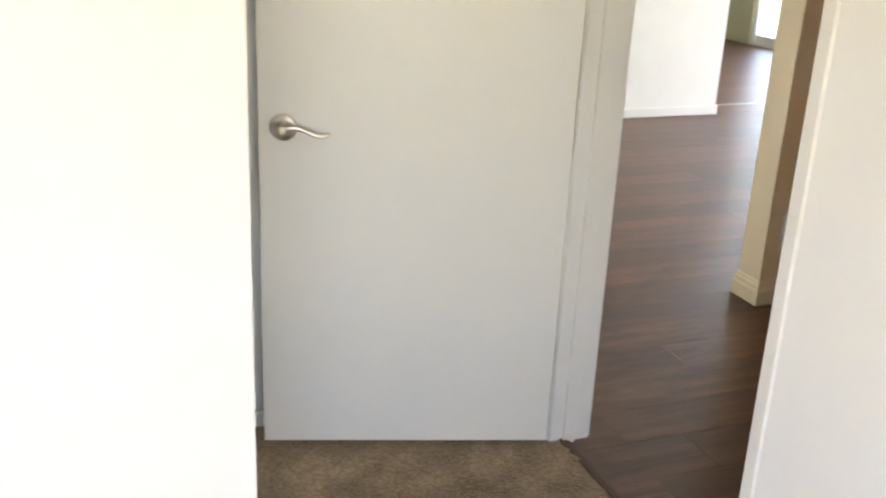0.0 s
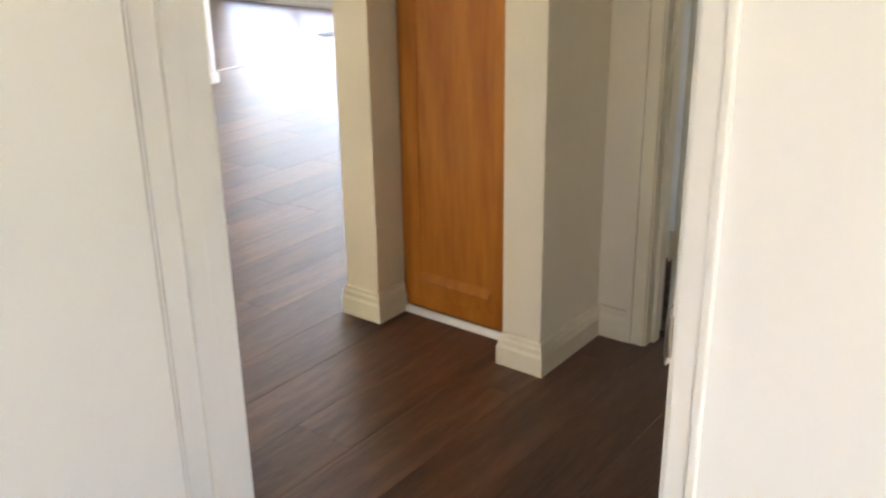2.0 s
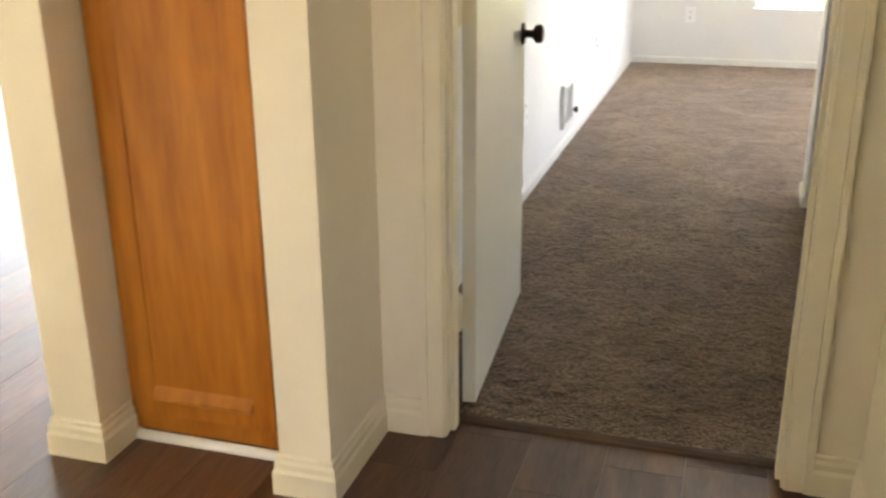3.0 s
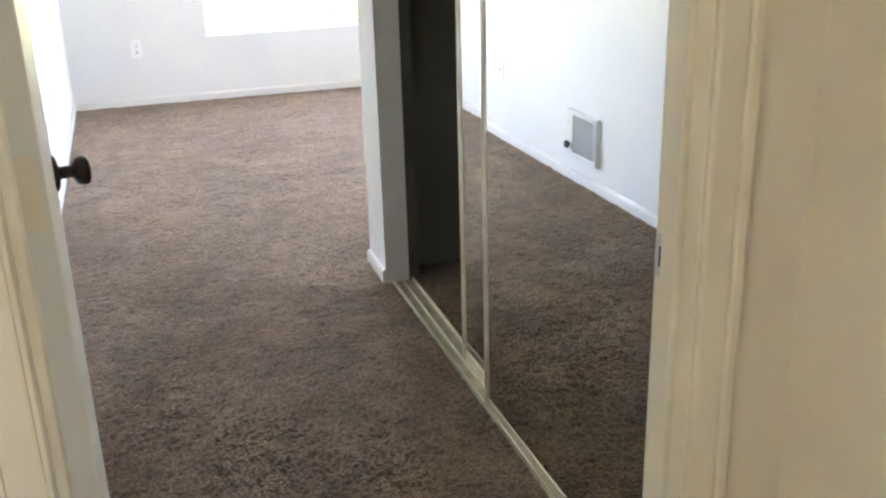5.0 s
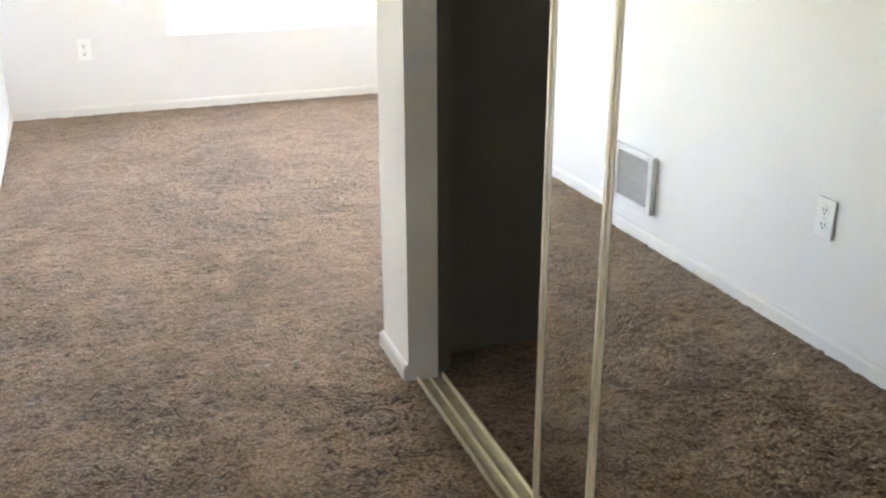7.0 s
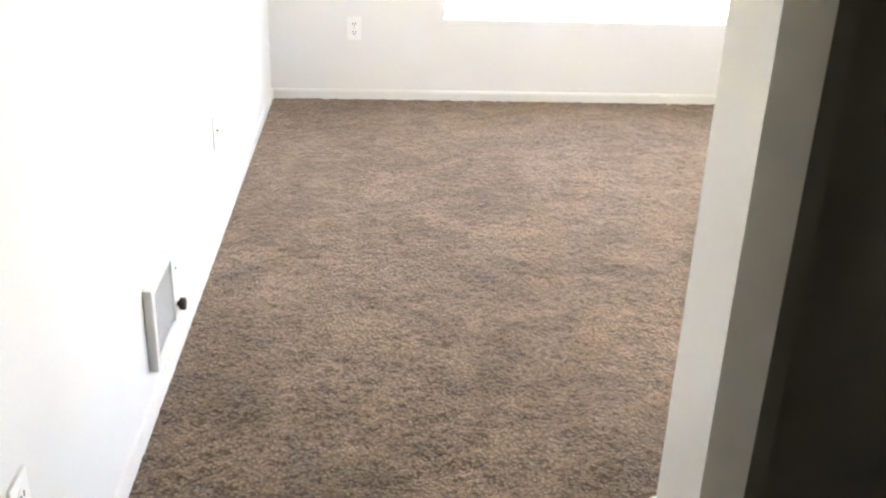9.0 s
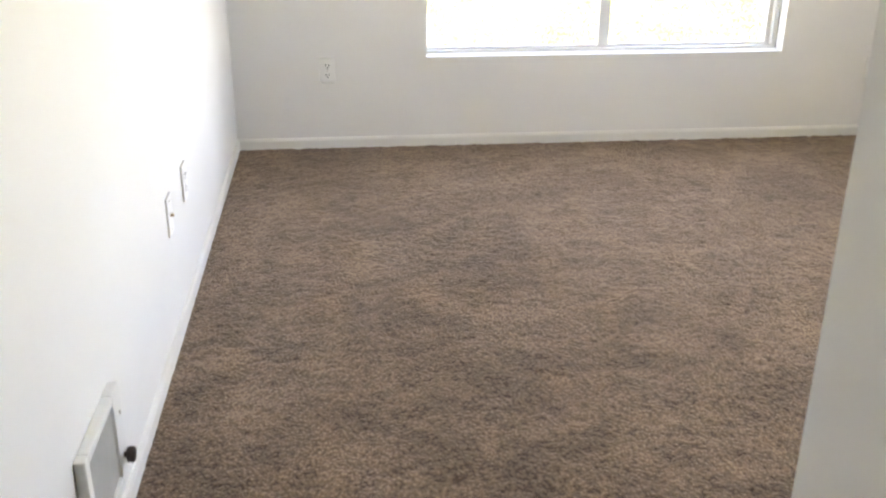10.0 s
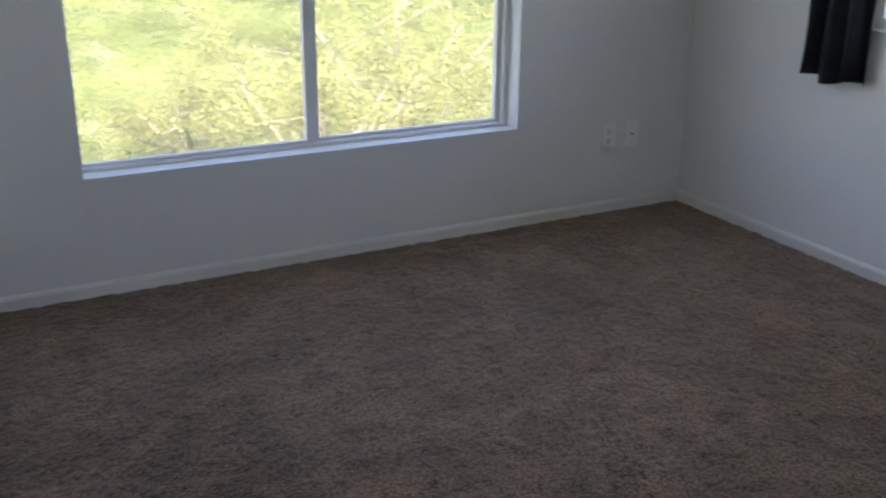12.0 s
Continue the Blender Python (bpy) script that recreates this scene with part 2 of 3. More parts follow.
def add_cyl(bm, p0, p1, r0, r1=None, seg=20):
    p0, p1 = Vector(p0), Vector(p1)
    d = p1 - p0
    m = Matrix.Translation((p0 + p1) / 2) @ d.to_track_quat('Z', 'Y').to_matrix().to_4x4()
    bmesh.ops.create_cone(bm, cap_ends=True, segments=seg, radius1=r0, radius2=r0 if r1 is None else r1, depth=d.length, matrix=m)


def add_lathe(bm, origin, axis, profile, seg=24):
    """Surface of revolution about axis; profile of (distance along the axis, radius)."""
    q = Vector(axis).to_track_quat('Z', 'Y').to_matrix()
    rings = []
    for h, r in profile:
        rings.append([bm.verts.new(Vector(origin) + q @ Vector((r * math.cos(a), r * math.sin(a), h))) for a in [2 * math.pi * i / seg for i in range(seg)]])
    for a, b in zip(rings, rings[1:]):
        for i in range(seg):
            bm.faces.new((a[i], a[(i + 1) % seg], b[(i + 1) % seg], b[i]))
    bm.faces.new(rings[-1])
    bm.faces.new(rings[0][::-1])


def add_profile(bm, path, profile):
    """Sweep a skirting or casing section along a plan path. profile: (out, up) pairs; out points to the right of the path."""
    n = len(path)
    rows = []
    for i, p in enumerate(path):
        p = Vector(p)
        a = (p - Vector(path[i - 1])).normalized() if i else None
        b = (Vector(path[i + 1]) - p).normalized() if i < n - 1 else None
        na = Vector((a.y, -a.x)) if a else None
        nb = Vector((b.y, -b.x)) if b else None
        if na and nb:
            k = (na + nb)
            k = k / max(0.2, k.length_squared) * 2
        else:
            k = na or nb
        rows.append([bm.verts.new((p.x + k.x * o, p.y + k.y * o, u)) for o, u in profile])
    m = len(profile)
    for r, s in zip(rows, rows[1:]):
        for j in range(m):
            bm.faces.new((r[j], r[(j + 1) % m], s[(j + 1) % m], s[j]))
    bm.faces.new(rows[0][::-1])
    bm.faces.new(rows[-1])


def finish(bm, name, smooth=False):
    bmesh.ops.recalc_face_normals(bm, faces=bm.faces)
    me = bpy.data.meshes.new(name)
    bm.to_mesh(me)
    bm.free()
    if smooth:
        me.polygons.foreach_set("use_smooth", [True] * len(me.polygons))
    return me


def thing(name, bm, material, label, category, kind="", group="", smooth=False):
    me = finish(bm, name, smooth)
    me.materials.append(material)
    return tagged(new(name, me), label, category, group, kind)


def holder(name, label, category, at=(0, 0, 0), group="", kind="", turn=0.0):
    ob = new(name)
    ob.empty_display_size = 0.1
    ob.matrix_world = pose(*at, 0, 0, turn)
    return tagged(ob, label, category, group, kind)


def part(name, bm, material, parent, label="", smooth=False):
    me = finish(bm, name, smooth)
    me.materials.append(material)
    ob = new(name, me)
    ob.parent = parent
    return tagged(ob, label)


def boxes(*bs):
    bm = bmesh.new()
    for b in bs:
        add_box(bm, *b)
    return bm


def setting(name, material, label, category, *bs):
    return thing(name, boxes(*bs), material, label, category, "structure")


# ---------------- plan ----------------
H = 2.44
# bedroom: left wall x=0.065, window wall y=5.69, right wall x=3.516; doorway wall y -0.02..0.095
# hall: y -1.49..-0.02, end wall x=1.24; front bedroom: y < -1.61
LX = 0.065
WY = 5.69
RX = 3.516
WX0, WX1, WZ0, WZS = 0.947, 2.636, 0.428, 1.092     # window opening and the spring of its arch
WR = (WX1 - WX0) / 2
WC = (WX0 + WX1) / 2
JL, JR = 0.314, 1.088                               # bedroom doorway, clear
AL, AR = 0.270, 1.060                               # front bedroom doorway, clear
DH = 2.04

# floors under everything
setting("floor_slab", mat("concrete_slab", (0.4, 0.39, 0.37), 0.9), "plain concrete slab under the floor coverings", "floor",
        (-9.2, 4.9, -5.5, 6.1, -0.30, -0.012))
# south end reaches past the wall as an unseen overhang, added to block sun
setting("ceiling", CEIL, "white textured flat ceiling over all rooms, with an added overhang blocking sun", "ceiling", (-9.2, 4.9, -7.0, 6.1, H, H + 0.2))

# bedroom walls
setting("wall_west", WALL, "white painted bedroom wall with small plates", "wall", (LX - .10, LX, 0.078, WY + 0.16, 0, H))
bm = bmesh.new()
add_box(bm, LX, WX0, WY, WY + 0.16, 0, H)
add_box(bm, WX1, RX, WY, WY + 0.16, 0, H)
add_box(bm, WX0, WX1, WY, WY + 0.16, 0, WZ0)
N = 28
arc = [(WC - WR * math.cos(math.pi * i / N), WZS + WR * math.sin(math.pi * i / N)) for i in range(N + 1)]
for (xa, za), (xb, zb) in zip(arc, arc[1:]):
    v = [bm.verts.new(c) for c in ((xa, WY, za), (xb, WY, zb), (xb, WY, H), (xa, WY, H), (xa, WY + .16, za), (xb, WY + .16, zb), (xb, WY + .16, H), (xa, WY + .16, H))]
    for f in ((0, 1, 2, 3), (7, 6, 5, 4), (0, 4, 5, 1), (3, 2, 6, 7)):
        bm.faces.new([v[i] for i in f])
bmesh.ops.remove_doubles(bm, verts=bm.verts, dist=1e-5)
thing("wall_north", bm, WALL, "white painted bedroom wall around an arched window", "wall", "structure")
CY0, CY1, CX, CE = 0.20, 2.125, 1.212, 2.352      # closet opening, its wall face, the wall's end
EY0, EY1, EZ0, EZ1 = 3.40, 4.82, 0.893, 2.043
setting("wall_east", WALL, "white painted bedroom wall with a side window", "wall",
        (RX, RX + .14, CE, EY0, 0, H), (RX, RX + .14, EY1, WY + .16, 0, H), (RX, RX + .14, EY0, EY1, 0, EZ0), (RX, RX + .14, EY0, EY1, EZ1, H))
setting("wall_doorway", HALL, "wall around the bedroom doorway, painted cream for the hall's warm light", "wall",
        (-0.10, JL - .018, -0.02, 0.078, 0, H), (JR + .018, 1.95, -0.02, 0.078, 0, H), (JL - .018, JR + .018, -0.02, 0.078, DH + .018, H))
setting("wall_closet", WALL, "white painted closet wall with a sliding door opening", "wall",
        (CX, CX + .085, 0.078, CY0, 0, H), (CX, CX + .085, CY1, CE, 0, H), (CX, CX + .085, CY0, CY1, 2.06, H), (CX + .085, RX + .14, CE - .10, CE, 0, H))
# thin dark layer over the white end wall, standing for shade inside
setting("closet_end", GREY, "closet end wall, its grey holding the closet's shade", "wall", (CX + .087, 1.948, CE - .106, CE - .101, 0, H))
setting("closet_jamb", GREY, "inner jamb behind the closet opening, grey for the closet's shade", "trim", (CX + .087, 1.338, CY1 + .014, CE - .107, 0.012, H))
setting("closet_back", GREY, "closet interior wall, grey for the closet's shade", "wall", (1.95, 2.05, -0.02, CE - .10, 0, H))

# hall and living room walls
setting("wall_cabinet_block", HALL, "wall block around the built-in cabinet, painted cream for the warm light", "wall",
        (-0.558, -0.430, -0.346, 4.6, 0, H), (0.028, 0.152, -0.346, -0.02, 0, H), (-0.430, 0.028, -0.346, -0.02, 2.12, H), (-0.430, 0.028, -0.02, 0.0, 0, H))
setting("wall_hall_end", HALL, "end wall of the hall, painted cream for the warm light", "wall", (1.245, 1.345, -1.49, -0.02, 0, H))
setting("wall_front", WALL, "white painted wall around the front bedroom doorway", "wall",
        (-0.16, AL - .018, -1.61, -1.49, 0, H), (AR + .018, 4.75, -1.61, -1.49, 0, H), (AL - .018, AR + .018, -1.61, -1.49, DH + .018, H))
setting("wall_living_south", HALL, "living room wall, painted cream for the warm light", "wall", (-9.1, -0.16, -1.61, -1.49, 0, H))
setting("wall_living_west", mat("pale_green_paint", (0.55, 0.56, 0.40), 0.75, vary=0.03), "pale green painted living room wall", "wall", (-9.1, -9.0, -1.49, 4.6, 0, H))
# slider opening widened to the right, out of view, to hold the added lamp
SX0, SX1 = -6.9, -1.3
setting("wall_living_north", bpy.data.materials["pale_green_paint"], "pale green living room wall around a sliding glass door", "wall",
        (-9.1, SX0, 4.6, 4.75, 0, H), (SX1, -0.1, 4.6, 4.75, 0, H), (SX0, SX1, 4.6, 4.75, 2.08, H))
# front bedroom
setting("wall_nook", WALL, "white painted wall corner beside the door nook", "wall", (0.94, 1.042, -5.3, -2.589, 0, H), (-0.06, 0.94, -2.69, -2.589, 0, H))
setting("wall_nook_side", WALL, "white painted nook wall behind the open door", "wall", (-0.16, -0.06, -2.68, -1.61, 0, H))
setting("wall_front_east", WALL, "white painted front bedroom wall with a window", "wall",
        (4.65, 4.8, -5.3, -4.3, 0, H), (4.65, 4.8, -2.5, -1.61, 0, H), (4.65, 4.8, -4.3, -2.5, 0, 0.6), (4.65, 4.8, -4.3, -2.5, 2.1, H))
# opening is unseen, added to let the south lamp in
setting("wall_front_south", WALL, "white painted front bedroom wall with an unseen added window opening", "wall",
        (0.92, 2.2, -5.44, -5.3, 0, H), (3.1, 4.8, -5.44, -5.3, 0, H), (2.2, 3.1, -5.44, -5.3, 0, 0.9), (2.2, 3.1, -5.44, -5.3, 2.0, H))


# carpets: a fine tufted sheet
def carpet(name, material, label, rects, step, height):
    verts, faces = [], []
    rng = np.random.default_rng(7)
    for x0, x1, y0, y1 in rects:
        nx, ny = max(2, int((x1 - x0) / step)), max(2, int((y1 - y0) / step))
        gx, gy = np.meshgrid(np.linspace(x0, x1, nx), np.linspace(y0, y1, ny))
        jx, jy = rng.normal(0, step * .22, gx.shape), rng.normal(0, step * .22, gx.shape)
        jx[:, 0] = jx[:, -1] = 0
        jy[0] = jy[-1] = 0
        z = rng.normal(0, 1, gx.shape)
        soft = (z + np.roll(z, 1, 0) + np.roll(z, 1, 1) + np.roll(z, (1, 1), (0, 1))) / 2
        z = height + 0.0007 * soft + 0.0013 * z
        base = len(verts)
        verts += np.stack([gx + jx, gy + jy, z], -1).reshape(-1, 3).tolist()
        idx = base + np.arange(nx * ny).reshape(ny, nx)
        faces += np.stack([idx[:-1, :-1], idx[:-1, 1:], idx[1:, 1:], idx[1:, :-1]], -1).reshape(-1, 4).tolist()
    me = bpy.data.meshes.new(name)
    me.from_pydata(verts, [], faces)
    me.polygons.foreach_set("use_smooth", [True] * len(me.polygons))
    me.materials.append(material)
    return tagged(new(name, me), label, "carpet", kind="structure")


carpet("floor_carpet_bedroom", CARPET, "mottled brown plush carpet on the bedroom floor",
       [(LX, CX, 0.085, CE), (CX, 1.235, CY0, CY1), (LX, RX, CE, WY), (1.314, 1.95, 0.078, CE - .10)], 0.010, 0.008)
carpet("floor_carpet_front", CARPETA, "tan plush carpet in the front bedroom",
       [(-0.06, 4.65, -2.58, -1.575), (1.02, 4.65, -5.3, -2.58)], 0.02, 0.008)

# skirtings
HALLBASE = [(0, 0), (0.014, 0), (0.014, 0.055), (0.010, 0.064), (0.010, 0.078), (0.006, 0.086), (0.006, 0.094), (0, 0.098)]
ROOMBASE = [(0, 0), (0.011, 0), (0.011, 0.046), (0.006, 0.056), (0, 0.058)]


def skirting(name, path, profile, material, label):
    bm = bmesh.new()
    add_profile(bm, path, profile)
    return thing(name, bm, material, label, "baseboard", "structure")


skirting("baseboard_cabinet_side", [(-0.558, 3.0), (-0.558, -0.346), (-0.430, -0.346), (-0.430, -0.225)], HALLBASE, TRIMC, "stepped hall baseboard wrapping the wall post, cream for the warm light")
skirting("baseboard_cabinet_post", [(0.028, -0.225), (0.028, -0.346), (0.152, -0.346), (0.152, -0.02), (JL - .062, -0.02)], HALLBASE, TRIMC, "stepped hall baseboard wrapping the wall corner, cream for the warm light")
skirting("baseboard_hall_end", [(JR + .06, -0.02), (1.245, -0.02), (1.245, -1.49), (AR + .062, -1.49)], HALLBASE, TRIMC, "stepped hall baseboard beside the doorway, cream for the warm light")
skirting("baseboard_living", [(AL - .06, -1.49), (-9.0, -1.49)], HALLBASE, TRIMC, "stepped baseboard of the living room, cream for the warm light")
skirting("baseboard_bedroom", [(LX, 0.078), (LX, WY), (RX, WY), (RX, CE), (CX, CE), (CX, CY1 + .004)], ROOMBASE, TRIM, "low white baseboard along the bedroom carpet")
skirting("baseboard_nook", [(1.042, -5.3), (1.042, -2.589), (-0.06, -2.589), (-0.06, -1.61), (AL - .062, -1.61)], ROOMBASE, TRIM, "low white baseboard in the front bedroom")
skirting("baseboard_front", [(AR + .06, -1.61), (4.65, -1.61)], ROOMBASE, TRIM, "low white baseboard in the front bedroom")


# ---------------- door frames and doors ----------------
def door_frame(name, x0, x1, y0, y1, stop_y, material, label, hall_side, room_side, slim=False):
    """Jambs, head, stops and stepped casings of a doorway in a wall from y0 to y1."""
    ob = holder(name, label, "door frame", ((x0 + x1) / 2, (y0 + y1) / 2, 0), kind="structure")
    cx, cy = (x0 + x1) / 2, (y0 + y1) / 2

    def local(b):
        return (b[0] - cx, b[1] - cx, b[2] - cy, b[3] - cy, b[4], b[5])

    for nm, b in (("jamb", (x0 - .018, x0, y0 - .002, y1 + .002, 0, DH)), ("jamb", (x1, x1 + .018, y0 - .002, y1 + .002, 0, DH)), ("head", (x0 - .018, x1 + .018, y0 - .002, y1 + .002, DH, DH + .018))):
        bm = bmesh.new()
        add_box(bm, *local(b), 0.0015)
        part(nm, bm, material, ob)
    for b in ((x0, x0 + .011, stop_y - .018, stop_y + .018, 0, DH), (x1 - .011, x1, stop_y - .018, stop_y + .018, 0, DH), (x0 + .011, x1 - .011, stop_y - .018, stop_y + .018, DH - .011, DH)):
        bm = bmesh.new()
        add_box(bm, *local(b), 0.002)
        part("door_stop", bm, material, ob)
    for face, out in ((y0, -1), (y1, 1)):
        if (out < 0 and not hall_side) or (out > 0 and not room_side):
            continue
        steps = ((0, .024, .006), (.024, .034, .0085)) if slim and out < 0 else ((0, .040, .0105), (.040, .057, .015))
        for sx, dx in ((x0 - .005, -1), (x1 + .005, 1)):
            bm = bmesh.new()
            for a, b, th in steps:
                xs = sorted((sx + dx * a, sx + dx * b))
                ys = sorted((face, face + out * th))
                add_box(bm, *local((xs[0], xs[1], ys[0], ys[1], 0, DH + .005)), 0.004 if th > .009 else 0.0025)
            part("casing", bm, material, ob)
        bm = bmesh.new()
        for a, b, th in steps:
            ys = sorted((face, face + out * th))
            add_box(bm, *local((x0 - .005 - steps[1][1], x1 + .005 + steps[1][1], ys[0], ys[1], DH + .005 + a, DH + .005 + b)), 0.0025)
        part("casing", bm, material, ob)
    return ob


frame_b = door_frame("door_frame_bedroom", JL, JR, -0.02, 0.078, 0.030, TRIMC, "bedroom door frame with stepped casing, painted cream for the warm light", True, True)
frame_a = door_frame("door_frame_front", AL, AR, -1.61, -1.49, -1.555, TRIM, "white painted front bedroom door frame with stepped casing", True, True, True)


def strike(ob, x, y, z, dx, lip=1):
    bm = bmesh.new()
    add_box(bm, x, x + dx * .0025, y - .016, y + .016, z - .03, z + .03)
    add_box(bm, *sorted((x + dx * .004, x - dx * .003)), *sorted((y + lip * .012, y + lip * .016)), z - .022, z + .022, .001)
    p = part("strike_plate", bm, NICKEL, ob, "satin nickel strike plate")
    bm = bmesh.new()
    add_box(bm, x + dx * .001, x + dx * .0035, y - .007, y + .007, z - .014, z + .014)
    part("latch_hole", bm, SLOT, p, "dark latch hole")


strike(frame_b, JR - (JL + JR) / 2, 0.058 - .029, 0.862, -1)
strike(frame_a, AR - (AL + AR) / 2, -1.602 + 1.55, 0.908, -1, -1)


def door_slab(name, hinge, free, thick_side, material, label):
    """A flush slab from hinge to free point on the plan, with its thickness to one side."""
    h, f = Vector(hinge), Vector(free)
    turn = math.degrees(math.atan2(f.y - h.y, f.x - h.x))
    w = (f - h).length
    ob = holder(name, label, "door", (h.x, h.y, 0), turn=turn)
    bm = bmesh.new()
    add_box(bm, 0, w, *sorted((0, thick_side * .035)), 0.018, DH - .004, 0.002)
    part("slab", bm, material, ob)
    return ob, w


def hinge_parts(ob, side, material):
    for z in (0.27, 1.02, 1.78):
        bm = bmesh.new()
        add_cyl(bm, (-.004, side * .041, z - .045), (-.004, side * .041, z + .045), .006, seg=12)
        for k in (-.048, .048):
            add_cyl(bm, (-.004, side * .041, z + k - .003), (-.004, side * .041, z + k + .003), .004, seg=10)
        hp = part("hinge", bm, material, ob, "small metal butt hinge", True)
        bm = bmesh.new()
        add_box(bm, -.0015, .0005, *sorted((side * .008, side * .038)), z - .044, z + .044)
        part("hinge_leaf", bm, material, hp)


door_a, wa = door_slab("front_bedroom_door", (0.276, -1.626), (0.045, -2.383), -1, DOOR, "white flush door standing open into the front bedroom")
hinge_parts(door_a, -1, BRASS)
# lever on the face that looks into the room (local +y)
for s, base in ((1, 0.0), (-1, -0.035)):
    bm = bmesh.new()
    lx = wa - .062
    add_lathe(bm, (lx, base, .905), (0, s, 0), [(0, .0345), (.003, .0345), (.006, .031), (.008, .024), (.010, .0135), (.045, .0115), (.050, .0135), (.056, .012), (.058, .004)], 32)
    rose = part("lever_rose", bm, NICKEL, door_a, "round satin nickel lever rose", True)
    bm = bmesh.new()
    prev = None
    for i in range(15):
        u = i / 14
        c = Vector((lx - .118 * u, base + s * (.050 - .006 * u), .905 + .009 * math.sin(u * math.pi * 1.9) - .003 * u))
        rz, ry = .0080 - .0035 * u, .0060 - .002 * u
        ring = [bm.verts.new(c + Vector((0, ry * math.cos(a), rz * math.sin(a)))) for a in [2 * math.pi * k / 12 for k in range(12)]]
        if prev:
            for k in range(12):
                bm.faces.new((prev[k], prev[(k + 1) % 12], ring[(k + 1) % 12], ring[k]))
        else:
            bm.faces.new(ring[::-1])
        prev = ring
    bm.faces.new(prev)
    part("lever", bm, NICKEL, rose, "", True)
bm = bmesh.new()
add_box(bm, wa - .001, wa + .0015, -.029, -.006, .875, .935)
part("latch_plate", bm, NICKEL, door_a, "satin nickel latch plate")

door_b, wb = door_slab("bedroom_door", (0.345, 0.132), (0.291, 0.886), 1, DOORB, "flush bedroom door standing wide open, cream for the hall's warm light")
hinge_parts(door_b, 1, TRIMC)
for s, base in ((-1, 0.0), (1, 0.035)):
    bm = bmesh.new()
    lx = wb - .062
    add_lathe(bm, (lx, base, .862), (0, s, 0), [(0, .032), (.004, .032), (.008, .026), (.010, .012), (.030, .011), (.034, .018), (.040, .0255), (.050, .0275), (.058, .0255), (.062, .018), (.064, .006)], 32)
    part("knob", bm, BRONZE, door_b, "dark aged bronze door knob", True)
bm = bmesh.new()
add_box(bm, wb - .001, wb + .0015, .006, .029, .832, .892)
part("latch_plate", bm, BRONZE, door_b)

# threshold strips
bm = bmesh.new()
add_profile(bm, [(JL, 0.070), (JR, 0.070)], [(-.016, 0), (.020, 0), (.016, .006), (.004, .011), (-.010, .012), (-.016, .008)])
thing("threshold_bedroom", bm, STRIP, "dark wood reducer strip between planks and carpet", "threshold", "structure")
bm = bmesh.new()
add_profile(bm, [(AL, -1.568), (AR, -1.568)], [(-.020, 0), (.016, 0), (.016, .008), (.010, .012), (-.004, .011), (-.016, .006)])
thing("threshold_front", bm, STRIP, "dark wood reducer strip between carpet and planks", "threshold", "structure")

# ---------------- built-in linen cabinet ----------------
cab = holder("linen_cabinet", "honey oak built-in linen cabinet recessed in the hall wall", "cabinet", (-0.201, -0.22, 0))


def cl(*b):
    return (b[0] + .201, b[1] + .201, b[2] + .22, b[3] + .22, b[4], b[5])


bm = bmesh.new()
add_box(bm, *cl(-.428, .026, -.198, -.022, .022, 2.115))
part("body", bm, OAK, cab)
for nm, b in (("stile", (-.428, -.398, -.22, -.199, .022, 2.115)), ("stile", (-.026, .026, -.22, -.199, .022, 2.115)),
              ("bottom_rail", (-.398, -.026, -.22, -.199, .022, .085)), ("top_rail", (-.398, -.026, -.22, -.199, 2.06, 2.115))):
    bm = bmesh.new()
    add_box(bm, *cl(*b), .0015)
    part(nm, bm, OAK, cab)
dbm = bmesh.new()
add_box(dbm, *cl(-.396, -.034, -.2375, -.221, .078, 2.066), .002)
cdoor = part("door", dbm, OAK, cab, "flat honey oak cabinet door")
for nm, b in (("door_stile", (-.396, -.344, -.241, -.2325, .078, 2.066)), ("door_stile", (-.086, -.034, -.241, -.2325, .078, 2.066)),
              ("door_rail", (-.344, -.086, -.241, -.2325, .078, .135)), ("door_rail", (-.344, -.086, -.241, -.2325, 2.009, 2.066))):
    bm = bmesh.new()
    add_box(bm, *cl(*b), .003)
    part(nm, bm, OAK, cdoor)
bm = bmesh.new()
add_profile(bm, [(-.344 + .201, -.2325 + .22), (-.086 + .201, -.2325 + .22)], [(.004, .122), (.018, .122), (.022, .127), (.021, .133), (.015, .142), (.004, .158)])
part("panel_moulding", bm, OAK, cdoor)
bm = bmesh.new()
add_profile(bm, [(-.430, -.2225), (.028, -.2225)], [(0, 0), (.016, 0), (.015, .008), (.010, .015), (.004, .019), (0, .020)])
thing("baseboard_shoe", bm, TRIM, "white quarter-round shoe moulding under the cabinet", "moulding", "structure")

# ---------------- closet doors ----------------
bm = bmesh.new()
for a, b, z in ((1.236, 1.2405, .022), (1.2705, 1.2745, .018), (1.308, 1.313, .020)):
    add_box(bm, a, b, CY0, CY1, -0.012, z, .001)
track = thing("closet_track", bm, ALU, "pale gold aluminium double floor track of the closet", "door track", "structure")
bm = bmesh.new()
add_box(bm, 1.2405, 1.2705, CY0, CY1, -.012, .006)
add_box(bm, 1.2745, 1.308, CY0, CY1, -.012, .006)
part("track_bed", bm, TRACKBED, track, "dull grey track bed")
bm = bmesh.new()
add_box(bm, 1.236, 1.316, CY0, CY1, 2.02, 2.06)
thing("closet_header_track", bm, ALU, "pale gold aluminium top track of the closet", "door track", "structure")


